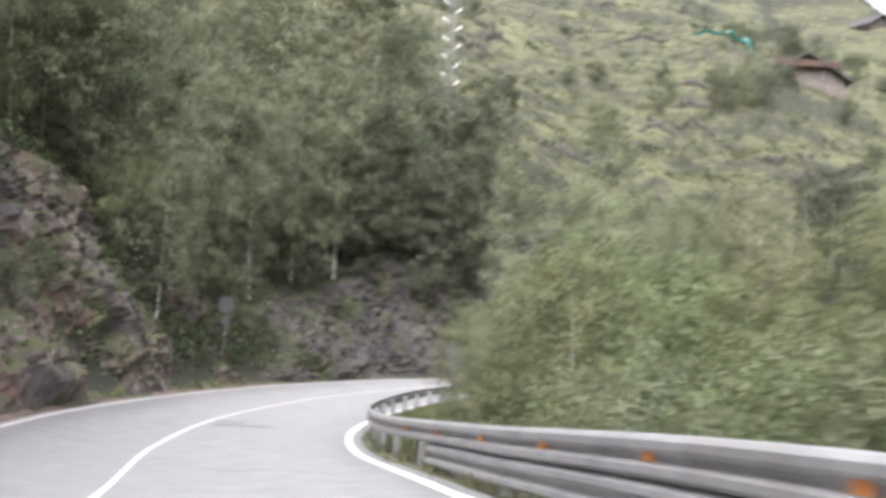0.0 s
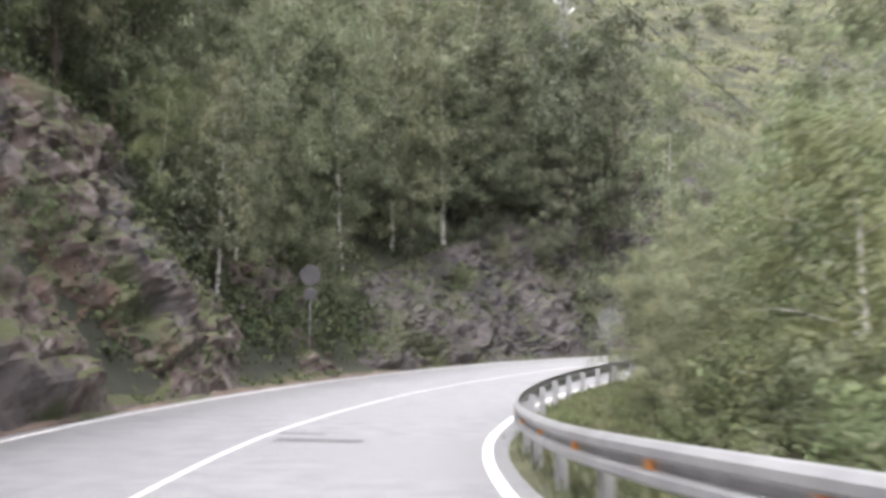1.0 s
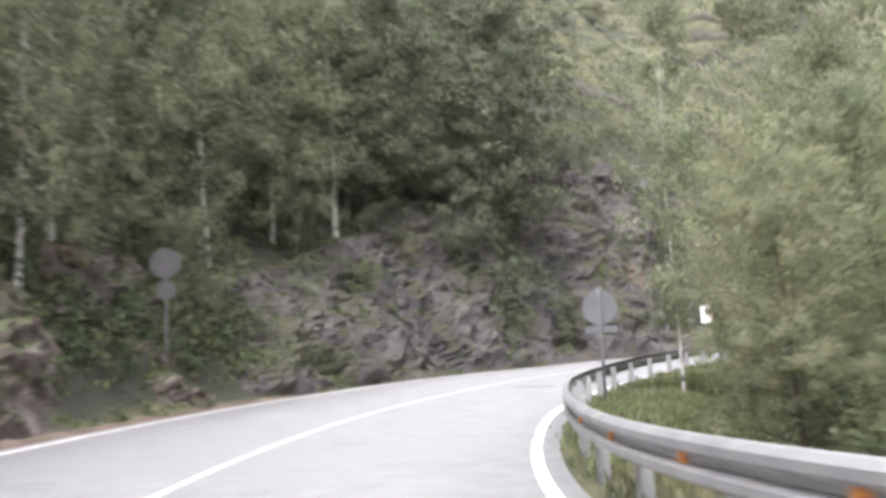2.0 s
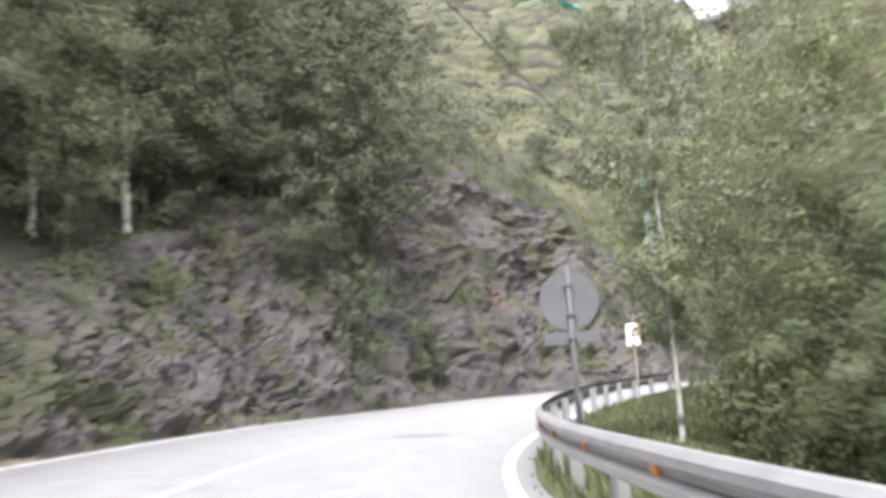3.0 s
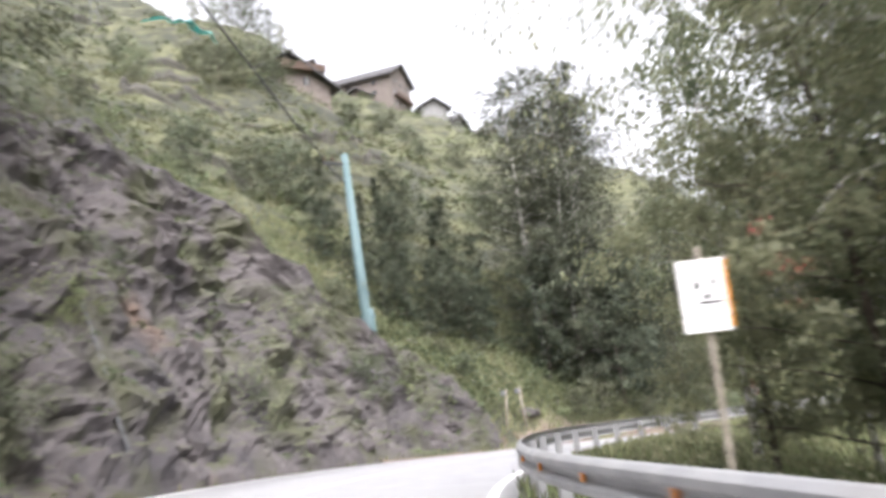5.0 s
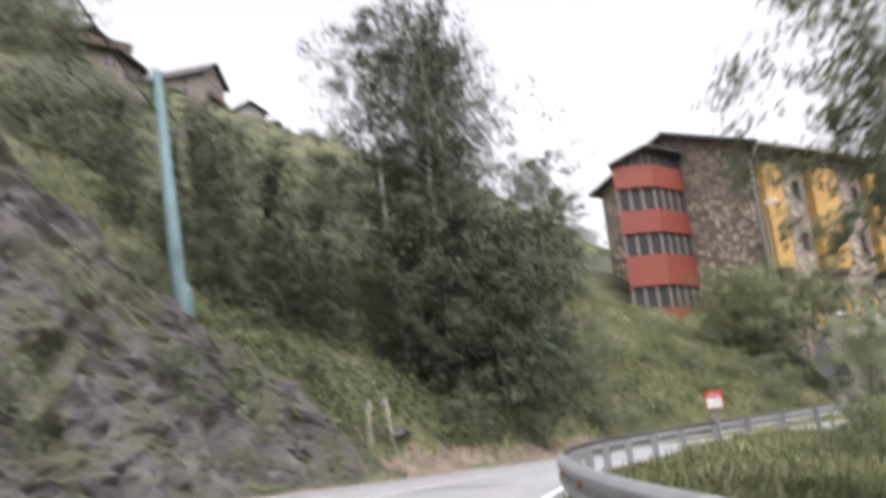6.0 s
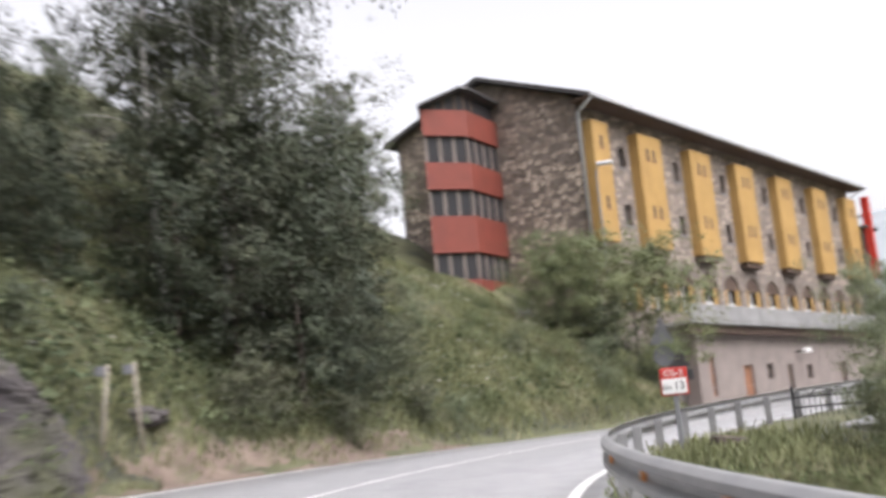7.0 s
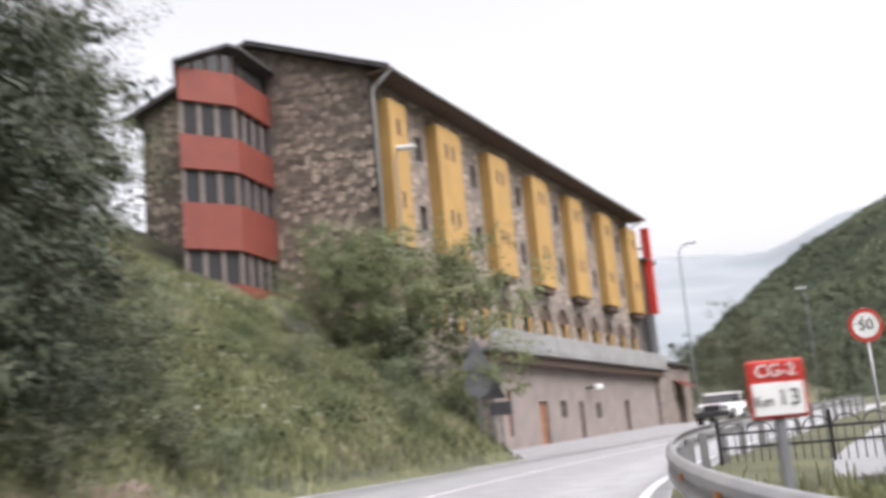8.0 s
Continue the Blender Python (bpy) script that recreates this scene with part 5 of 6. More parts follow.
def prism(foot, z0, z1):
    bm = bmesh.new()
    a = [bm.verts.new((x, y, z0)) for x, y in foot]
    b = [bm.verts.new((x, y, z1)) for x, y in foot]
    bm.faces.new(a[::-1])
    bm.faces.new(b)
    for k in range(len(foot)):
        k2 = (k + 1) % len(foot)
        bm.faces.new((a[k], a[k2], b[k2], b[k]))
    return bm


def build_hotel():
    h = thing("hotel", pose(HOTEL_X, HOTEL_Y, HOTEL_Z, 0, 0, HOTEL_TURN), "long stone hotel with yellow bays and a red stair tower", "hotel")
    X0, X1, YB, Z = -1.9, 33.4, 11.2, HOTEL_Z
    eave, ridge, ridge_y, back = 17.85 - Z, 20.0 - Z, 5.35, 18.4 - Z
    bays = [(-1.63, -.2, 1)] + [(c - 1.15, c + 1.15, 2) for c in (3.7, 9.2, 14.7, 20.4, 26.3)] + [(30.95, 33.2, 2)]
    holes = []
    for a, b, n in bays[1:]:
        for z in (12.0, 14.9):
            holes.append((a - 1.1, a - .45, z - Z, z + 1.05 - Z))
    arches = [(x, x + 1.95, 7.9 - Z, 10.15 - Z) for x in np.arange(.2, 31.2, 2.75)]
    vs, fs = wall_with_holes(X0, X1, 0, eave, 0, .4, [q for q in holes if q[1] < X1 - .3] + arches)
    part("front_wall", mesh_of("front_wall", vs, fs, STONE_W), None, h, "brown rubble stone front wall")
    for a in arches:
        part("arch", arch_piece(a[0], a[1], a[3] - .92, a[3] + .003, -.004, .36), STONE_W, h)
        w = part("arched_window", box(a[0], a[1], .24, .27, a[2], a[3]), GLASS, h, "dark arched window")
        cx = (a[0] + a[1]) / 2
        part("shutter", box(a[0] + .02, a[0] + .42, .08, .16, a[2], a[3] - .8, .01), YELLOW, w, "yellow shutter")
        part("shutter", box(a[1] - .42, a[1] - .02, .08, .16, a[2], a[3] - .8, .01), YELLOW, w, "yellow shutter")
        part("arch_panel", box(a[0] + .004, a[1] - .004, .1, .2, a[3] - .84, a[3] - .004, .01), DARKWOOD, w, "brown wooden panel in the arch")
        part("frame", box(cx - .035, cx + .035, .2, .24, a[2], a[3] - .8), WHITE, w, "white frame")
        part("frame", box(a[0] + .42, a[1] - .42, .19, .23, a[2] + .62, a[2] + .69), WHITE, w, "white frame")
    for q in holes:
        if q[1] < X1 - .3:
            # panes are coloured black to stand in for the unlit hollow
            w = part("small_window", box(q[0], q[1], .25, .28, q[2], q[3]), BLACK, h, "small dark window")
            part("sill", box(q[0] - .06, q[1] + .06, -.05, .2, q[2] - .06, q[2] - .003), CONCRETE, w)
    # gable wall with its sloping top, back and far walls
    bm = bmesh.new()
    prof = [(0, -.3), (YB, -.3), (YB, back), (ridge_y, ridge), (0, eave)]
    a = [bm.verts.new((X0, y, z)) for y, z in prof]
    b = [bm.verts.new((X0 + .4, y, z)) for y, z in prof]
    bm.faces.new(a)
    bm.faces.new(b[::-1])
    for k in range(5):
        bm.faces.new((a[k], b[k], b[(k + 1) % 5], a[(k + 1) % 5]))
    part("gable_wall", bm, STONE_W, h, "brown rubble stone gable wall")
    bm = bmesh.new()
    a = [bm.verts.new((X1 - .4, y, z)) for y, z in prof]
    b = [bm.verts.new((X1, y, z)) for y, z in prof]
    bm.faces.new(a)
    bm.faces.new(b[::-1])
    for k in range(5):
        bm.faces.new((a[k], b[k], b[(k + 1) % 5], a[(k + 1) % 5]))
    part("far_wall", bm, STONE_W, h)
    part("back_wall", box(X0, X1, YB - .4, YB, 0, back - .02), STONE_W, h)
    # roof slabs, eaves, gutter
    for y0, z0, y1, z1 in ((-1.05, eave - .45 + .02, ridge_y, ridge), (YB + .7, back - .28, ridge_y, ridge)):
        bm = bmesh.new()
        q = [bm.verts.new(c) for c in ((X0 - .4, y0, z0 + .06), (X1 + .8, y0, z0 + .06), (X1 + .8, y1, z1 + .06), (X0 - .4, y1, z1 + .06))]
        t = [bm.verts.new(v.co + Vector((0, 0, .22))) for v in q]
        bm.faces.new(q)
        bm.faces.new(t)
        for k in range(4):
            bm.faces.new((q[k], q[(k + 1) % 4], t[(k + 1) % 4], t[k]))
        part("roof", bm, ROOF, h, "dark slate roof slope")
    part("soffit", box(X0 - .5, X1 + .75, -1.0, 0, eave - .42, eave - .36), DARKWOOD, h, "dark wooden soffit")
    part("gutter", tube_mesh("gutter", [(X0 - .4, -1.1, eave - .3), (X1 + .8, -1.1, eave - .3)], [.08, .08], PIPE, 8), None, h, "pale grey gutter")
    part("drainpipe", tube_mesh("drainpipe", [(X0 - .3, -1.05, eave - .35), (X0 - .05, -.1, eave - .85), (X0 - .05, -.1, 2.5)], [.08, .08, .08], PIPE, 8), None, h, "pale grey drainpipe")
    part("drainpipe", tube_mesh("drainpipe", [(X1 + .5, -1.05, eave - .35), (X1 + .1, -.12, eave - .9), (X1 + .1, -.12, .2)], [.08, .08, .08], PIPE, 8), None, h, "pale grey drainpipe")
    # yellow bays
    for a, b, n in bays:
        by = part("bay", box(a, b, -.55, .1, 10.95 - Z, 16.65 - Z, .02), YELLOW, h, "yellow panelled bay")
        part("bay_base", box(a + .12, b - .12, -.45, .05, 10.65 - Z, 10.94 - Z, .02), DARKWOOD, by, "dark bracket under the bay")
        for z in (12.45, 15.35):
            for x in ([(a + b) / 2] if n == 1 else [(a + b) / 2 - .32, (a + b) / 2 + .32]):
                part("bay_window", box(x - .13, x + .13, -.558, -.52, z - Z, z + .62 - Z), DARKWOOD, by, "narrow brown slot shutter")
                part("window_edge", box(x - .16, x + .16, -.575, -.54, z - Z - .05, z - Z - .004), WOOD, by)
    # red stair tower on the gable
    foot = [(X0 + .1, 4.66), (-4.85, 4.15), (-6.8, 5.25), (-4.0, 7.2), (X0 + .1, 8.9)]
    inner = [(X0 + .1, 4.81), (-4.8, 4.31), (-6.6, 5.32), (-3.9, 7.1), (X0 + .1, 8.75)]
    for z0, z1 in ((3.5, 9.75), (11.0, 12.7), (13.95, 15.22), (16.5, 17.75)):
        part("red_band", prism(foot, z0 - Z, z1 - Z), RED_W, h, "red clad parapet band")
    for z0, z1 in ((9.75, 11.0), (12.7, 13.95), (15.22, 16.5)):
        w = part("window_strip", prism(inner, z0 - Z + .004, z1 - Z - .004), GLASS, h, "dark strip of windows")
        for k in range(3):
            (xa, ya), (xb, yb) = inner[k], inner[k + 1]
            ln = math.hypot(xb - xa, yb - ya)
            m = max(3, int(ln / .7))
            for i in range(m + 1):
                q = i / m
                x, y = xa + (xb - xa) * q, ya + (yb - ya) * q
                st = part("mullion", box(-.065, .065, -.05, .03, z0 - Z + .002, z1 - Z - .002), RENDER, w, "brown grey frame")
                st.matrix_basis = pose(x, y, 0, 0, 0, math.degrees(math.atan2(yb - ya, xb - xa)) + 180)
    # sloping top storey of the tower: glass under a roof that falls to the outer side
    ring = [(X0 + .1, 4.81, 18.6), (-4.8, 4.31, 18.62), (-5.2, 4.54, 18.66), (-6.6, 5.32, 17.85), (-3.9, 7.1, 17.82), (X0 + .1, 8.75, 18.2)]
    bm = prism([(x, y) for x, y, _ in ring], 17.754 - Z, 17.8 - Z)
    bm.verts.ensure_lookup_table()
    for k, (_, _, zt) in enumerate(ring):
        bm.verts[6 + k].co.z = zt - Z
    top = part("window_strip", bm, GLASS, h, "dark sloping top windows")
    for x, y, zt in ring[:4] + [(-2.7, 4.72, 18.6), (-3.4, 4.65, 18.6), (-4.1, 4.45, 18.6), (-5.7, 4.82, 18.37), (-6.15, 5.07, 18.1)]:
        part("mullion", box(x - .05, x + .05, y - .05, y + .05, 17.76 - Z, zt - Z - .01), DARKWOOD, top)
    wide = [(X0 + .3, 4.4, 18.66), (-4.85, 3.85, 18.68), (-5.3, 4.1, 18.72), (-7.2, 5.1, 17.75), (-4.2, 7.5, 17.72), (X0 + .3, 9.0, 18.2)]
    bm = prism([(x, y) for x, y, _ in wide], 0, 1)
    bm.verts.ensure_lookup_table()
    for k, (_, _, zt) in enumerate(wide):
        bm.verts[k].co.z, bm.verts[6 + k].co.z = zt - Z, zt - Z + .12
    bmesh.ops.triangulate(bm, faces=[f for f in bm.faces if len(f.verts) > 4])
    part("tower_roof", bm, ROOF, h, "dark roof of the stair tower")
    # ground floor, terrace
    gh = 7.1 - Z
    doors = [(10.0, 11.2, 0, 2.1), (15.8, 16.5, 0, 2.1), (24.0, 25.0, 0, 2.2), (6.2, 6.7, .6, 2.6)]
    wins = [(13.0, 13.8, 1.35, 2.15), (18.6, 19.5, 1.25, 2.05)]
    vs, fs = wall_with_holes(4.9, 31.6, -.2, gh, -1.0, -.6, doors + wins)
    part("ground_floor_wall", mesh_of("ground_floor_wall", vs, fs, RENDER), None, h, "pinkish rendered ground floor wall")
    part("ground_floor_side", box(4.9, 5.3, -.6, 0, -.2, gh), RENDER, h)
    part("ground_floor_side", box(31.2, 31.6, -.6, 0, -.2, gh), RENDER, h)
    for k, q in enumerate(doors):
        dr = part("door", box(q[0] + .004, q[1] - .004, -.86, -.8, max(q[2], 0), q[3] - .004, .008), WOOD if k in (0, 3) else DARKWOOD, h, "brown wooden door")
        part("door_handle", box(q[1] - .16, q[1] - .08, -.92, -.862, 1.0, 1.05), STEEL, dr)
    for q in wins:
        w = part("window", box(q[0], q[1], -.8, -.77, q[2], q[3]), GLASS, h, "small dark window")
        part("frame", box(q[0], q[1], -.86, -.8, q[2] + .38, q[2] + .43), DARKWOOD, w)
        part("frame", box((q[0] + q[1]) / 2 - .025, (q[0] + q[1]) / 2 + .025, -.87, -.8, q[2], q[3]), DARKWOOD, w)
    part("terrace", box(3.4, 32.4, -1.75, .02, gh, gh + .16, .02), CONCRETE, h, "concrete terrace slab")
    part("parapet", box(3.4, 32.4, -1.75, -1.6, gh + .162, gh + .98, .03), CONCRETE, h, "pale concrete parapet")
    # deepened so its dark colour stands in for the overhang's shaded underside
    part("terrace_beam", box(3.6, 32.2, -1.5, -1.02, gh - .42, gh - .003, .02), DARKWOOD, h, "dark beam standing in for the shade under the terrace")
    lm = part("wall_lamp", box(17.2, 17.4, -1.5, -1.01, 2.75, 2.85, .02), BLACK, h, "black wall lamp")
    part("lamp_glass", box(17.1, 17.8, -1.75, -1.45, 2.7, 2.95, .05), WHITE, lm, "pale lamp glass")
    # annex with the upright red sign
    part("annex", box(33.45, 35.3, -.6, 9, 0, 11.6), ROOF, h, "dark annex wall")
    part("annex_roof", box(33.45, 35.9, -1.0, 9.4, 11.603, 11.85, .03), ROOF, h)
    part("red_upright_sign", box(33.75, 34.1, -1.25, -.7, 11.0 - Z, 16.9 - Z, .02), RED_P, h, "tall upright red sign")
    part("sign_bracket", box(33.85, 33.97, -.7, .1, 11.5 - Z, 11.6 - Z), BLACK, h)
    part("sign_bracket", box(33.85, 33.97, -.7, .1, 15.5 - Z, 15.6 - Z), BLACK, h)
    vs, fs = wall_with_holes(31.65, 41, -.2, 4.6, -1.2, -.8, [(36.4, 38.4, 0, 2.6)])
    part("side_building", mesh_of("side_building", vs, fs, STONE_W), None, h, "low stone side building with an entrance")
    part("side_roof", box(31.62, 41.2, -1.5, 1.5, 4.6, 4.8, .02), ROOF, h)
    part("side_end", box(40.6, 41, -.8, 1.4, -.2, 4.6), STONE_W, h)
    part("entrance", box(36.4, 38.4, -.95, -.9, 0, 2.6), DARKWOOD, h, "dark entrance door")
    bm = bmesh.new()
    vs = [bm.verts.new(c) for c in ((35.6, -1.2, 3.6), (38.8, -1.2, 3.6), (38.8, -2.3, 3.0), (35.6, -2.3, 3.0))]
    bm.faces.new(vs)
    bmesh.ops.solidify(bm, geom=bm.faces[:], thickness=.05)
    part("awning", bm, RED_W, h, "faded red awning")
    return h, arches, bays, holes, eave


HOTEL, ARCHES, BAYS, HOLES, EAVE = build_hotel()



# ---- houses on the hill ----
def chalet(x, y, z, turn, w, d, h, label, wall=RENDER, rows=2, cols=3):
    """A gabled house: x across the gable front, which faces -y."""
    r = thing("house", pose(x, y, z, 0, 0, turn), label, "house", "houses on the hill")
    peak = h + w * .3
    bm = bmesh.new()
    prof = [(-w / 2, -9), (w / 2, -9), (w / 2, h), (0, peak), (-w / 2, h)]
    a = [bm.verts.new((px, 0, pz)) for px, pz in prof]
    b = [bm.verts.new((px, d, pz)) for px, pz in prof]
    bm.faces.new(a[::-1])
    bm.faces.new(b)
    for k in range(5):
        bm.faces.new((a[k], a[(k + 1) % 5], b[(k + 1) % 5], b[k]))
    part("wall", bm, wall, r)
    for sgn in (-1, 1):
        bm = bmesh.new()
        q = [bm.verts.new(c) for c in ((sgn * (w / 2 + 1.0), -1.1, h - .58), (0, -1.1, peak + .04), (0, d + .8, peak + .04), (sgn * (w / 2 + 1.0), d + .8, h - .58))]
        t = [bm.verts.new(v.co + Vector((0, 0, .35))) for v in q]
        bm.faces.new(q)
        bm.faces.new(t)
        for k in range(4):
            bm.faces.new((q[k], q[(k + 1) % 4], t[(k + 1) % 4], t[k]))
        part("roof", bm, ROOF, r, "dark slate roof slope")
    part("chimney", box(w * .12, w * .12 + .5, d * .5, d * .5 + .5, h + .3, peak + .6, .03), wall, r)
    for i in range(rows):
        for j in range(cols):
            cx = (j - (cols - 1) / 2) * w / (cols + .3)
            cz = .7 + i * 2.6
            wd = part("window", box(cx - .45, cx + .45, -.06, .02, cz, cz + 1.2), GLASS, r, "dark window")
            part("frame", box(cx - .6, cx + .6, -.1, -.062, cz - .12, cz - .02), DARKWOOD, wd)
            part("frame", box(cx - .04, cx + .04, -.09, -.062, cz, cz + 1.3), WHITE, wd)
    for i in range(rows):
        for j in range(3):
            cy, cz = d * (.2 + .3 * j), .7 + i * 2.6
            wd = part("window", box(-w / 2 - .02, -w / 2 + .06, cy - .5, cy + .5, cz, cz + 1.2), GLASS, r, "dark window")
            part("sill", box(-w / 2 - .14, -w / 2 - .022, cy - .6, cy + .6, cz - .12, cz - .02), DARKWOOD, wd)
    part("balcony", box(-w * .42, w * .42, -1.0, -.004, 2.55, 2.75, .02), DARKWOOD, r, "dark wooden balcony")
    part("balcony_rail", box(-w * .42, w * .42, -1.0, -.92, 2.75, 3.6, .01), DARKWOOD, r)
    return r


PALE = surface("pale_stone_wall", [(0.3, (.13, .11, .098)), (0.7, (.20, .17, .15))], 1.5, 8, 0.9, 0.4)
for x, y, z, turn, w, d, h, label, wall, rows, cols in (
        (56.6, 161.2, 51.9, 2, 12.5, 9, 0.9, "small hillside chalet with a dark slate roof", PALE, 1, 2), (106.5, 250, 89.0, 36, 12, 20, 5.6, "hillside chalet with a long grey roof", PALE, 1, 3),
        (128.0, 246.0, 86.4, 36, 12, 22, 8.0, "large stone hillside chalet with a broad dark roof", PALE, 3, 3), (117.6, 249.4, 86.4, -50, 7, 6, 3.6, "lower wing of the chalet with a dark porch roof", PALE, 1, 2),
        (138.6, 248.6, 81.5, -14, 7, 10, 8.0, "narrow pale grey hillside house", CONCRETE, 2, 2), (146.4, 249.6, 79.5, 30, 8, 11, 6.5, "low pale hillside house behind trees", CONCRETE, 2, 2), (155.4, 248.6, 78.0, 30, 8, 12, 5.5, "low stone hillside house behind trees", PALE, 1, 3)):
    chalet(x, y, z, turn, w, d, h, label, wall, rows, cols)

# turquoise sheet on the hill
bm = bmesh.new()
vs = []
for i in range(13):
    for j in range(4):
        x, y = 40.4 + i * .74, 166.4 + j * .8 - i * .3
        vs.append(bm.verts.new((x, y, ground_at(x, y) + .7 + .25 * math.sin(i * 1.7 + j) + .12 * math.sin(i * 4.1))))
for i in range(12):
    for j in range(3):
        bm.faces.new((vs[i * 4 + j], vs[i * 4 + 4 + j], vs[i * 4 + 5 + j], vs[i * 4 + 1 + j]))
bmesh.ops.solidify(bm, geom=bm.faces[:], thickness=.04)
tagged(part("plastic_sheet", bm, NET), "crumpled turquoise plastic sheet lying on the hill", "sheet")


# ---- iron fence ----
def build_fence():
    a, b = Vector((38.4, 70.7, 0)), Vector((36.4, 62.6, 0))
    n = (b - a)
    ln = n.length
    turn = math.degrees(math.atan2(n.y, n.x))
    z0 = 2.12
    f = thing("iron_fence", pose(a.x, a.y, z0, 0, 0, turn), "black wrought iron fence with small arches on a low stone kerb", "fence")
    part("kerb", box(-.1, ln, -.15, .15, -1.0, .0, .02), STONE_W, f, "low stone kerb")
    part("rail", box(0, ln, -.02, .02, .12, .16), BLACK, f)
    part("rail", box(0, ln, -.02, .02, .98, 1.02), BLACK, f)
    part("rail", box(0, ln, -.02, .02, .74, .78), BLACK, f)
    n_bar = int(ln / .14)
    bar = None
    for k in range(n_bar + 1):
        if bar is None:
            bar = part("bar", tube_mesh("bar", [(0, 0, 0), (0, 0, 1.0)], [.011, .011], BLACK, 6), None, f)
        else:
            o = new("bar", bar.data)
            o.parent = f
            o.location = (k * ln / n_bar, 0, 0)
    for k in range(int(ln / 1.9) + 1):
        part("post", box(k * 1.9 - .03, k * 1.9 + .03, -.03, .03, 0, 1.28, .008), BLACK, f)
    for k in range(int(ln / .48)):
        pts = [(k * .48 + .24 - .22 * math.cos(t), 0, 1.02 + .16 * math.sin(t)) for t in np.linspace(0, math.pi, 9)]
        part("arch", tube_mesh("arch", pts, [.012] * 9, BLACK, 5), None, f)


build_fence()


# ---- white car on the road past the hotel ----
def build_car(x, y, z, turn):
    c = thing("car", pose(x, y, z, 0, 0, turn), "white off-road car with dark windows on the road past the hotel", "car")
    W = 1.6

    def shell(profile, half, mat_, name, label=""):
        bm = bmesh.new()
        a = [bm.verts.new((-half, py, pz)) for py, pz in profile]
        b = [bm.verts.new((half, py, pz)) for py, pz in profile]
        bm.faces.new(a)
        bm.faces.new(b[::-1])
        for k in range(len(profile)):
            k2 = (k + 1) % len(profile)
            bm.faces.new((a[k], b[k], b[k2], a[k2]))
        bmesh.ops.bevel(bm, geom=bm.edges[:], offset=.05, segments=2, affect="EDGES")
        return part(name, bm, mat_, c, label)

    shell([(-2.0, .35), (2.2, .35), (2.2, .85), (1.0, .97), (-2.15, 1.02)], W / 2, WHITE, "body", "white body")
    shell([(-2.05, .98), (1.05, .95), (.45, 1.44), (-1.9, 1.46)], W / 2 - .06, GLASS, "cabin_glass", "dark windows")
    shell([(-1.95, 1.42), (.5, 1.4), (.4, 1.5), (-1.85, 1.52)], W / 2 - .04, WHITE, "car_roof", "white roof")
    for sx in (-1, 1):
        for py in (-1.35, 1.35):
            bm = bmesh.new()
            bmesh.ops.create_cone(bm, cap_ends=True, segments=24, radius1=.36, radius2=.36, depth=.24)
            bmesh.ops.rotate(bm, verts=bm.verts, cent=(0, 0, 0), matrix=Matrix.Rotation(radians(90), 3, "Y"))
            w = part("wheel", bm, TYRE, c, "black wheel")
            w.location = (sx * .8, py, .36)
            bm = bmesh.new()
            bmesh.ops.create_cone(bm, cap_ends=True, segments=20, radius1=.2, radius2=.2, depth=.26)
            bmesh.ops.rotate(bm, verts=bm.verts, cent=(0, 0, 0), matrix=Matrix.Rotation(radians(90), 3, "Y"))
            part("rim", bm, STEEL, w, "grey rim")
        part("headlight", box(sx * .62 - .16, sx * .62 + .16, 2.16, 2.24, .68, .88, .03), STEEL, c, "headlight")
        part("rear_light", box(sx * .72 - .1, sx * .72 + .1, -2.26, -2.17, .8, 1.05, .02), RED_P, c, "red rear light")
    part("grille", box(-.42, .42, 2.2, 2.25, .62, .9, .02), BLACK, c, "black grille")
    part("bumper", box(-.88, .88, 2.12, 2.32, .36, .6, .05), BLACK, c, "black bumper")
    for sx in (-1, 1):
        part("pillar", box(sx * .845 - .02, sx * .845 + .02, -.75, -.63, 1.0, 1.42), WHITE, c)
        part("mirror", box(sx * 1.0 - .08, sx * 1.0 + .08, .62, .74, 1.05, 1.22, .03), BLACK, c)


build_car(73.2, 71.9, 3.37, 80)


# ---- far slopes ----
def ridge_mesh(name, cx, cy, a0, a1, r0, r1, top, material, label, seed, rows=26, cols=90):
    """A mountain side: an arc round (cx, cy) that climbs from r0 to r1; top gives its height along the arc."""
    vs, fs = [], []
    for j in range(cols):
        q = j / (cols - 1)
        az = radians(a0 + (a1 - a0) * q)
        for i in range(rows):
            e = i / (rows - 1)
            r = r0 + (r1 - r0) * e
            n = noise.fractal(Vector((q * 9 + seed, e * 4, seed)), 1.0, 2.0, 5)
            z = -20 + (top(q) + 20) * (e ** 0.85) * (1 + 0.1 * n * (1 - 0.7 * e)) + n * (r1 - r0) * 0.04 * (1 - 0.75 * e)
            vs.append((cx + r * math.sin(az), cy + r * math.cos(az), z))
    for j in range(cols - 1):
        for i in range(rows - 1):
            a = j * rows + i
            fs.append((a, a + rows, a + rows + 1, a + 1))
    return tagged(new(name, mesh_of(name, vs, fs, material, smooth=True)), label, "mountain", kind="structure"), vs


def top_near(q):
    return float(np.interp(q, [0, .014, .066, .105, .22, .5, 1.0], [46, 64, 112, 140, 215, 270, 300]))


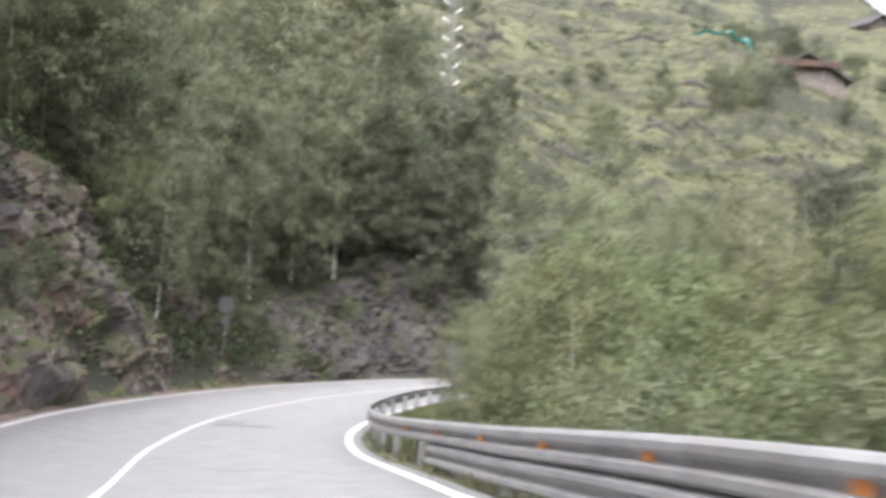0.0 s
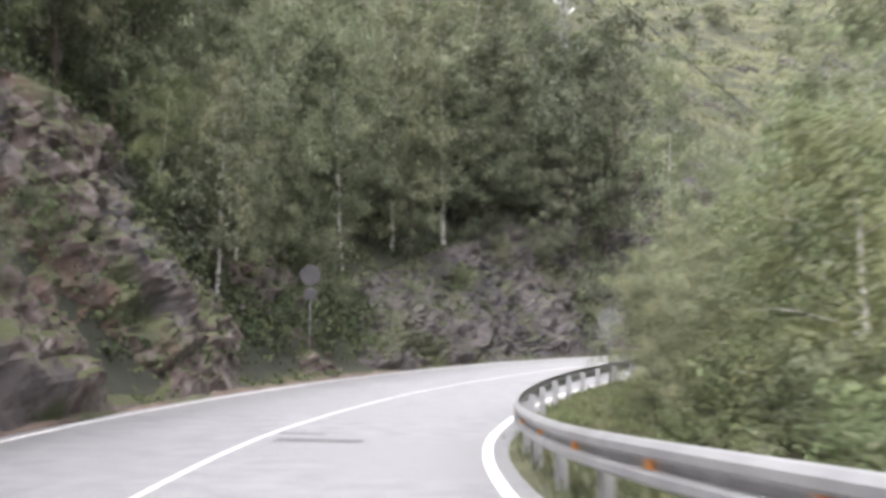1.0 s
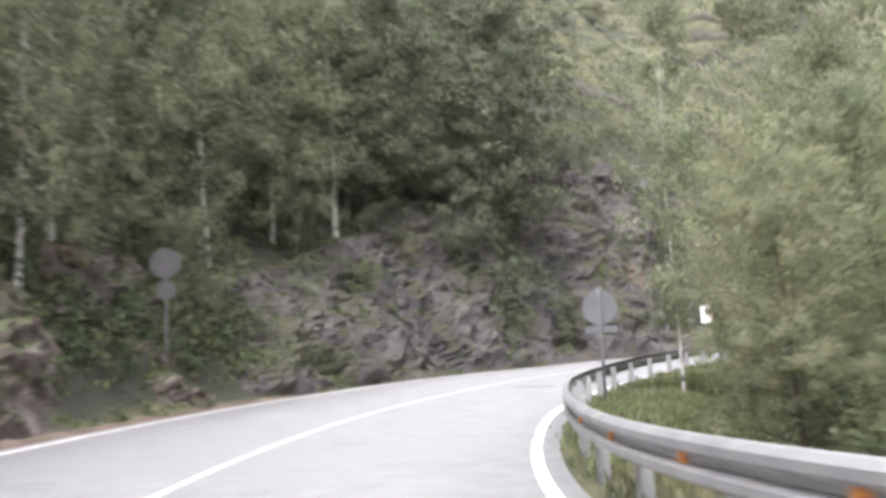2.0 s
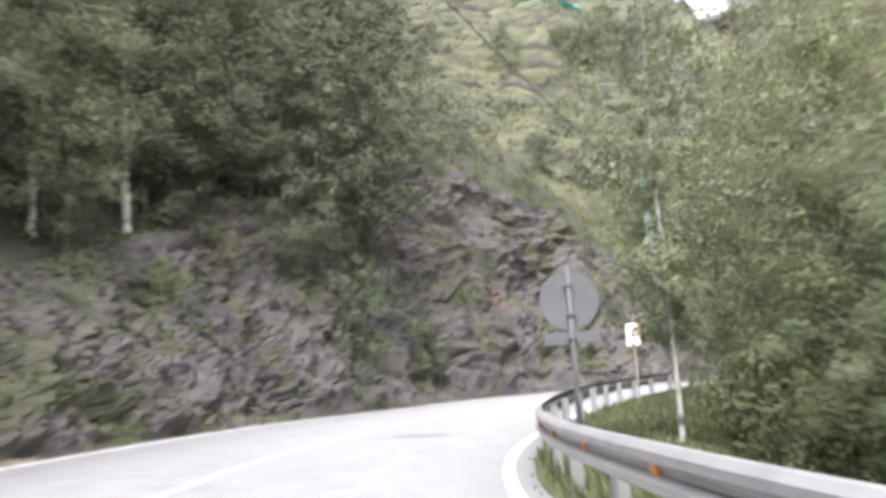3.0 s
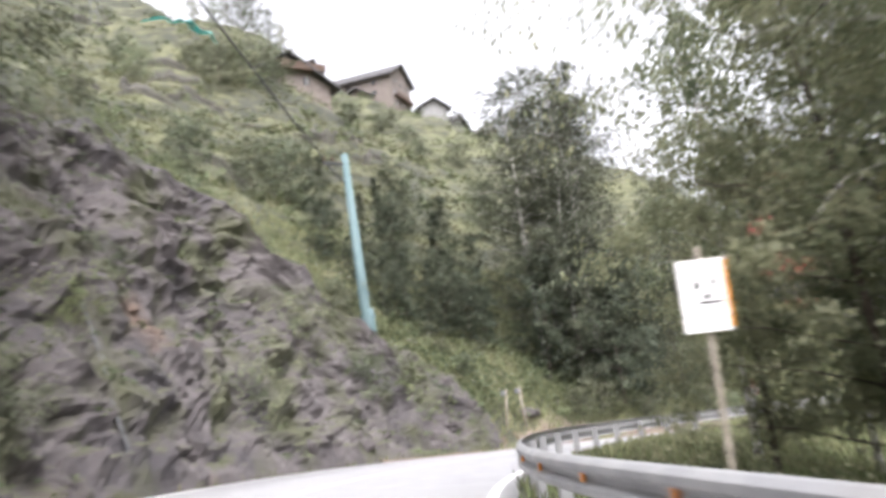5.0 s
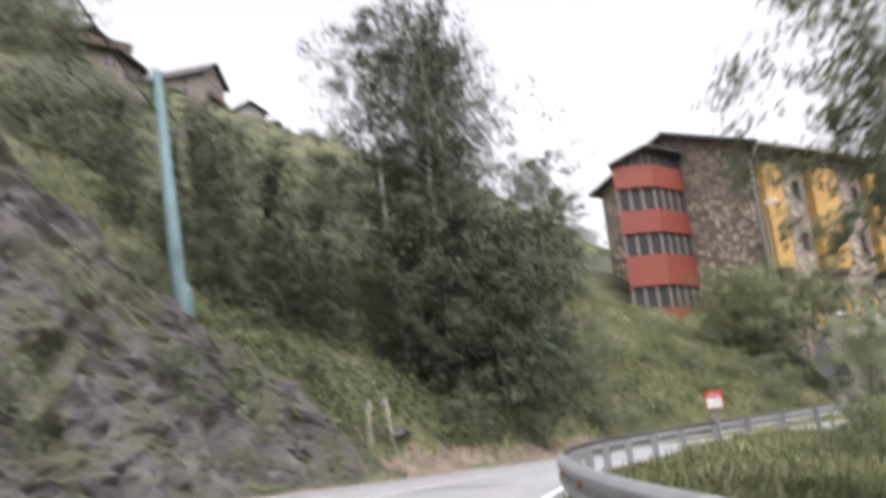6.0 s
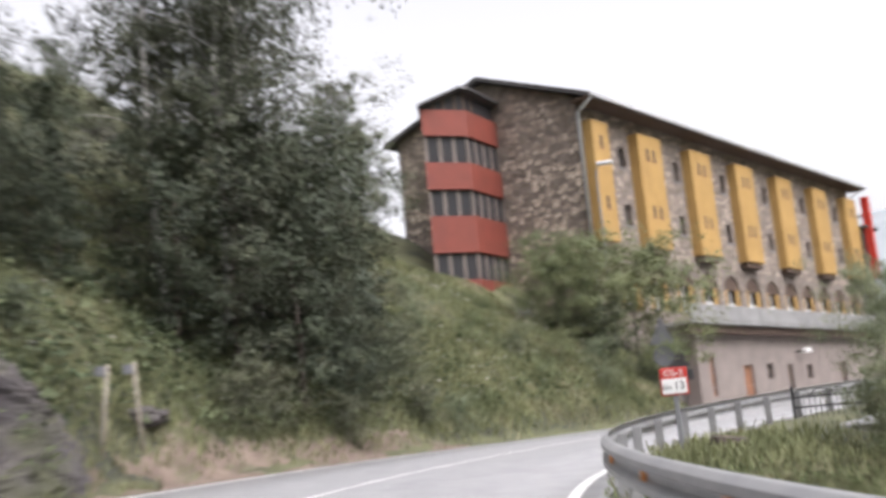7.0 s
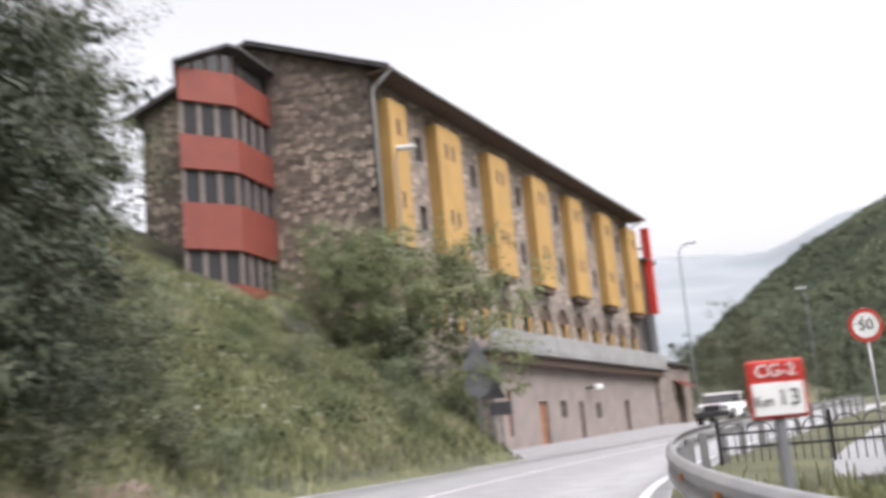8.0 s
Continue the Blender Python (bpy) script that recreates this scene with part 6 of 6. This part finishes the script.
near_slope, nv = ridge_mesh("mountain_near", 19, 70, 86, 190, 330, 760, top_near, FOREST, "steep mountain side covered in dark green forest", 3.0)
rng = np.random.default_rng(9)
pts = np.array(nv)
cols_, rows_ = 90, 26
grid = pts.reshape(cols_, rows_, 3)
nt = 21000
qa, qb = (cols_ - 1.001) * np.where(rng.random(nt) < 0.8, 0.34, 1.0) * rng.random(nt), rng.uniform(0, rows_ - 1.001, nt)
ia, ib = qa.astype(int), qb.astype(int)
fa, fb = (qa - ia)[:, None], (qb - ib)[:, None]
cen = (grid[ia, ib] * (1 - fa) + grid[ia + 1, ib] * fa) * (1 - fb) + (grid[ia, ib + 1] * (1 - fa) + grid[ia + 1, ib + 1] * fa) * fb
vs_, fs_ = [], []
for k in range(nt):
    hgt, rad = rng.uniform(3, 6.5), rng.uniform(1.0, 2.1)
    o = len(vs_)
    c = cen[k]
    for j, (e, w) in enumerate(((0.1, 1.0), (.6, .7))):
        for i in range(6):
            a = i * math.pi / 3 + rng.uniform(-.3, .3)
            rr = rad * w * rng.uniform(.7, 1.2)
            vs_.append((c[0] + rr * math.cos(a), c[1] + rr * math.sin(a), c[2] + hgt * (e + rng.uniform(-.05, .05))))
    vs_.append((c[0], c[1], c[2] + hgt))
    for i in range(6):
        i2 = (i + 1) % 6
        fs_.append((o + i, o + i2, o + 6 + i2, o + 6 + i))
        fs_.append((o + 6 + i, o + 6 + i2, o + 12))
tagged(new("far_woods", mesh_of("far_woods", vs_, fs_, FOREST)), "dense dark green woods on the mountain side", "woods", kind="stuff")


def top_far(q):
    return float(np.interp(q, [0, .15, .208, .255, .275, .29, .4, .7, 1.0], [280, 320, 330, 302, 332, 364, 450, 500, 520]))


ridge_mesh("mountain_far", 19, 70, 62, 175, 1000, 2000, top_far, FAR, "mountains with a few snow patches, tinted pale blue for haze", 8.0)


# ---- facing stones of the hotel's gable and front, last ----
def stone_mesh(seed, w, hgt):
    """A rough stone with seven uneven corners."""
    rg = random.Random(seed)
    turn = rg.uniform(0, 6.28)
    pts = []
    for k in range(7):
        a = turn + k * 2 * math.pi / 7 + rg.uniform(-.25, .25)
        q = 1 / max(abs(math.cos(a)), abs(math.sin(a))) ** .75 * rg.uniform(.8, 1.02)
        pts.append((w / 2 * q * math.cos(a), hgt / 2 * q * math.sin(a)))
    vs = [(x, .02, z) for x, z in pts] + [(x * .86, -.008 - rg.uniform(0, .02), z * .84) for x, z in pts]
    fs = [tuple(range(7, 14))] + [(k, (k + 1) % 7, 7 + (k + 1) % 7, 7 + k) for k in range(7)]
    return vs, fs


random.seed(21)
SHAPES = [mesh_of("stone", *stone_mesh(k, 1.0, 1.0), STONE_P) for k in range(8)]
made = 0
joined_v, joined_f = [], []


def lay(x, y, z, w, hh, on_gable):
    global made
    if on_gable and made < 300 and z > 6.3:
        ob = new("stone", random.choice(SHAPES))
        ob.parent = HOTEL
        ob.matrix_basis = pose(-1.9, y, z, 0, random.uniform(-4, 4) * 0, -90) @ Matrix.Diagonal((w, 1, hh, 1))
        made += 1
        return
    vs, fs = stone_mesh(random.randrange(9999), w, hh)
    o = len(joined_v)
    for a, b, c in vs:
        joined_v.append((-1.9 + b, y - a, z + c) if on_gable else (x + a, b, z + c))
    joined_f.extend(tuple(i + o for i in f) for f in fs)


z = 5.0
while z < 17:
    hh = random.uniform(.24, .42)
    top = lambda yy: (14.7 + 2.3 * yy / 5.35) if yy < 5.35 else 17.0 - (yy - 5.35) * .27
    for y0, y1 in ((0.05, 4.6), (9.0, 11.1)):
        y = y0
        while y < y1:
            w = min(random.uniform(.22, .62), y1 - y)
            if w > .12 and z + hh < top(y) - .1 and (y1 < 5 or z > 6):
                lay(0, y + w / 2, z + hh / 2 + random.uniform(-.15, .15), w * random.uniform(.85, 1.12), hh * random.uniform(.65, 1.25), True)
            y += w
    z += hh
z = 4.9
while z < 14.3:
    hh = random.uniform(.22, .38)
    x = -1.85
    while x < 33.2:
        w = random.uniform(.22, .55)
        a, b = x, x + w
        hit = any(q[0] - .02 < b and q[1] + .02 > a and q[2] - .05 < z + hh and q[3] + .05 > z for q in list(HOLES) + list(ARCHES))
        hit = hit or any(p0 - .02 < b and p1 + .02 > a and z + hh > 7.6 and z < 13.75 for p0, p1, _ in BAYS)
        if not hit and b < 33.3:
            lay((a + b) / 2, 0, z + hh / 2 + random.uniform(-.1, .1), w, hh * random.uniform(.7, 1.25), False)
        x += w
    z += hh
tagged(part("facing", mesh_of("facing", joined_v, joined_f, STONE_J), None, HOTEL, "rows of uneven brown facing stones"), kind="stuff")
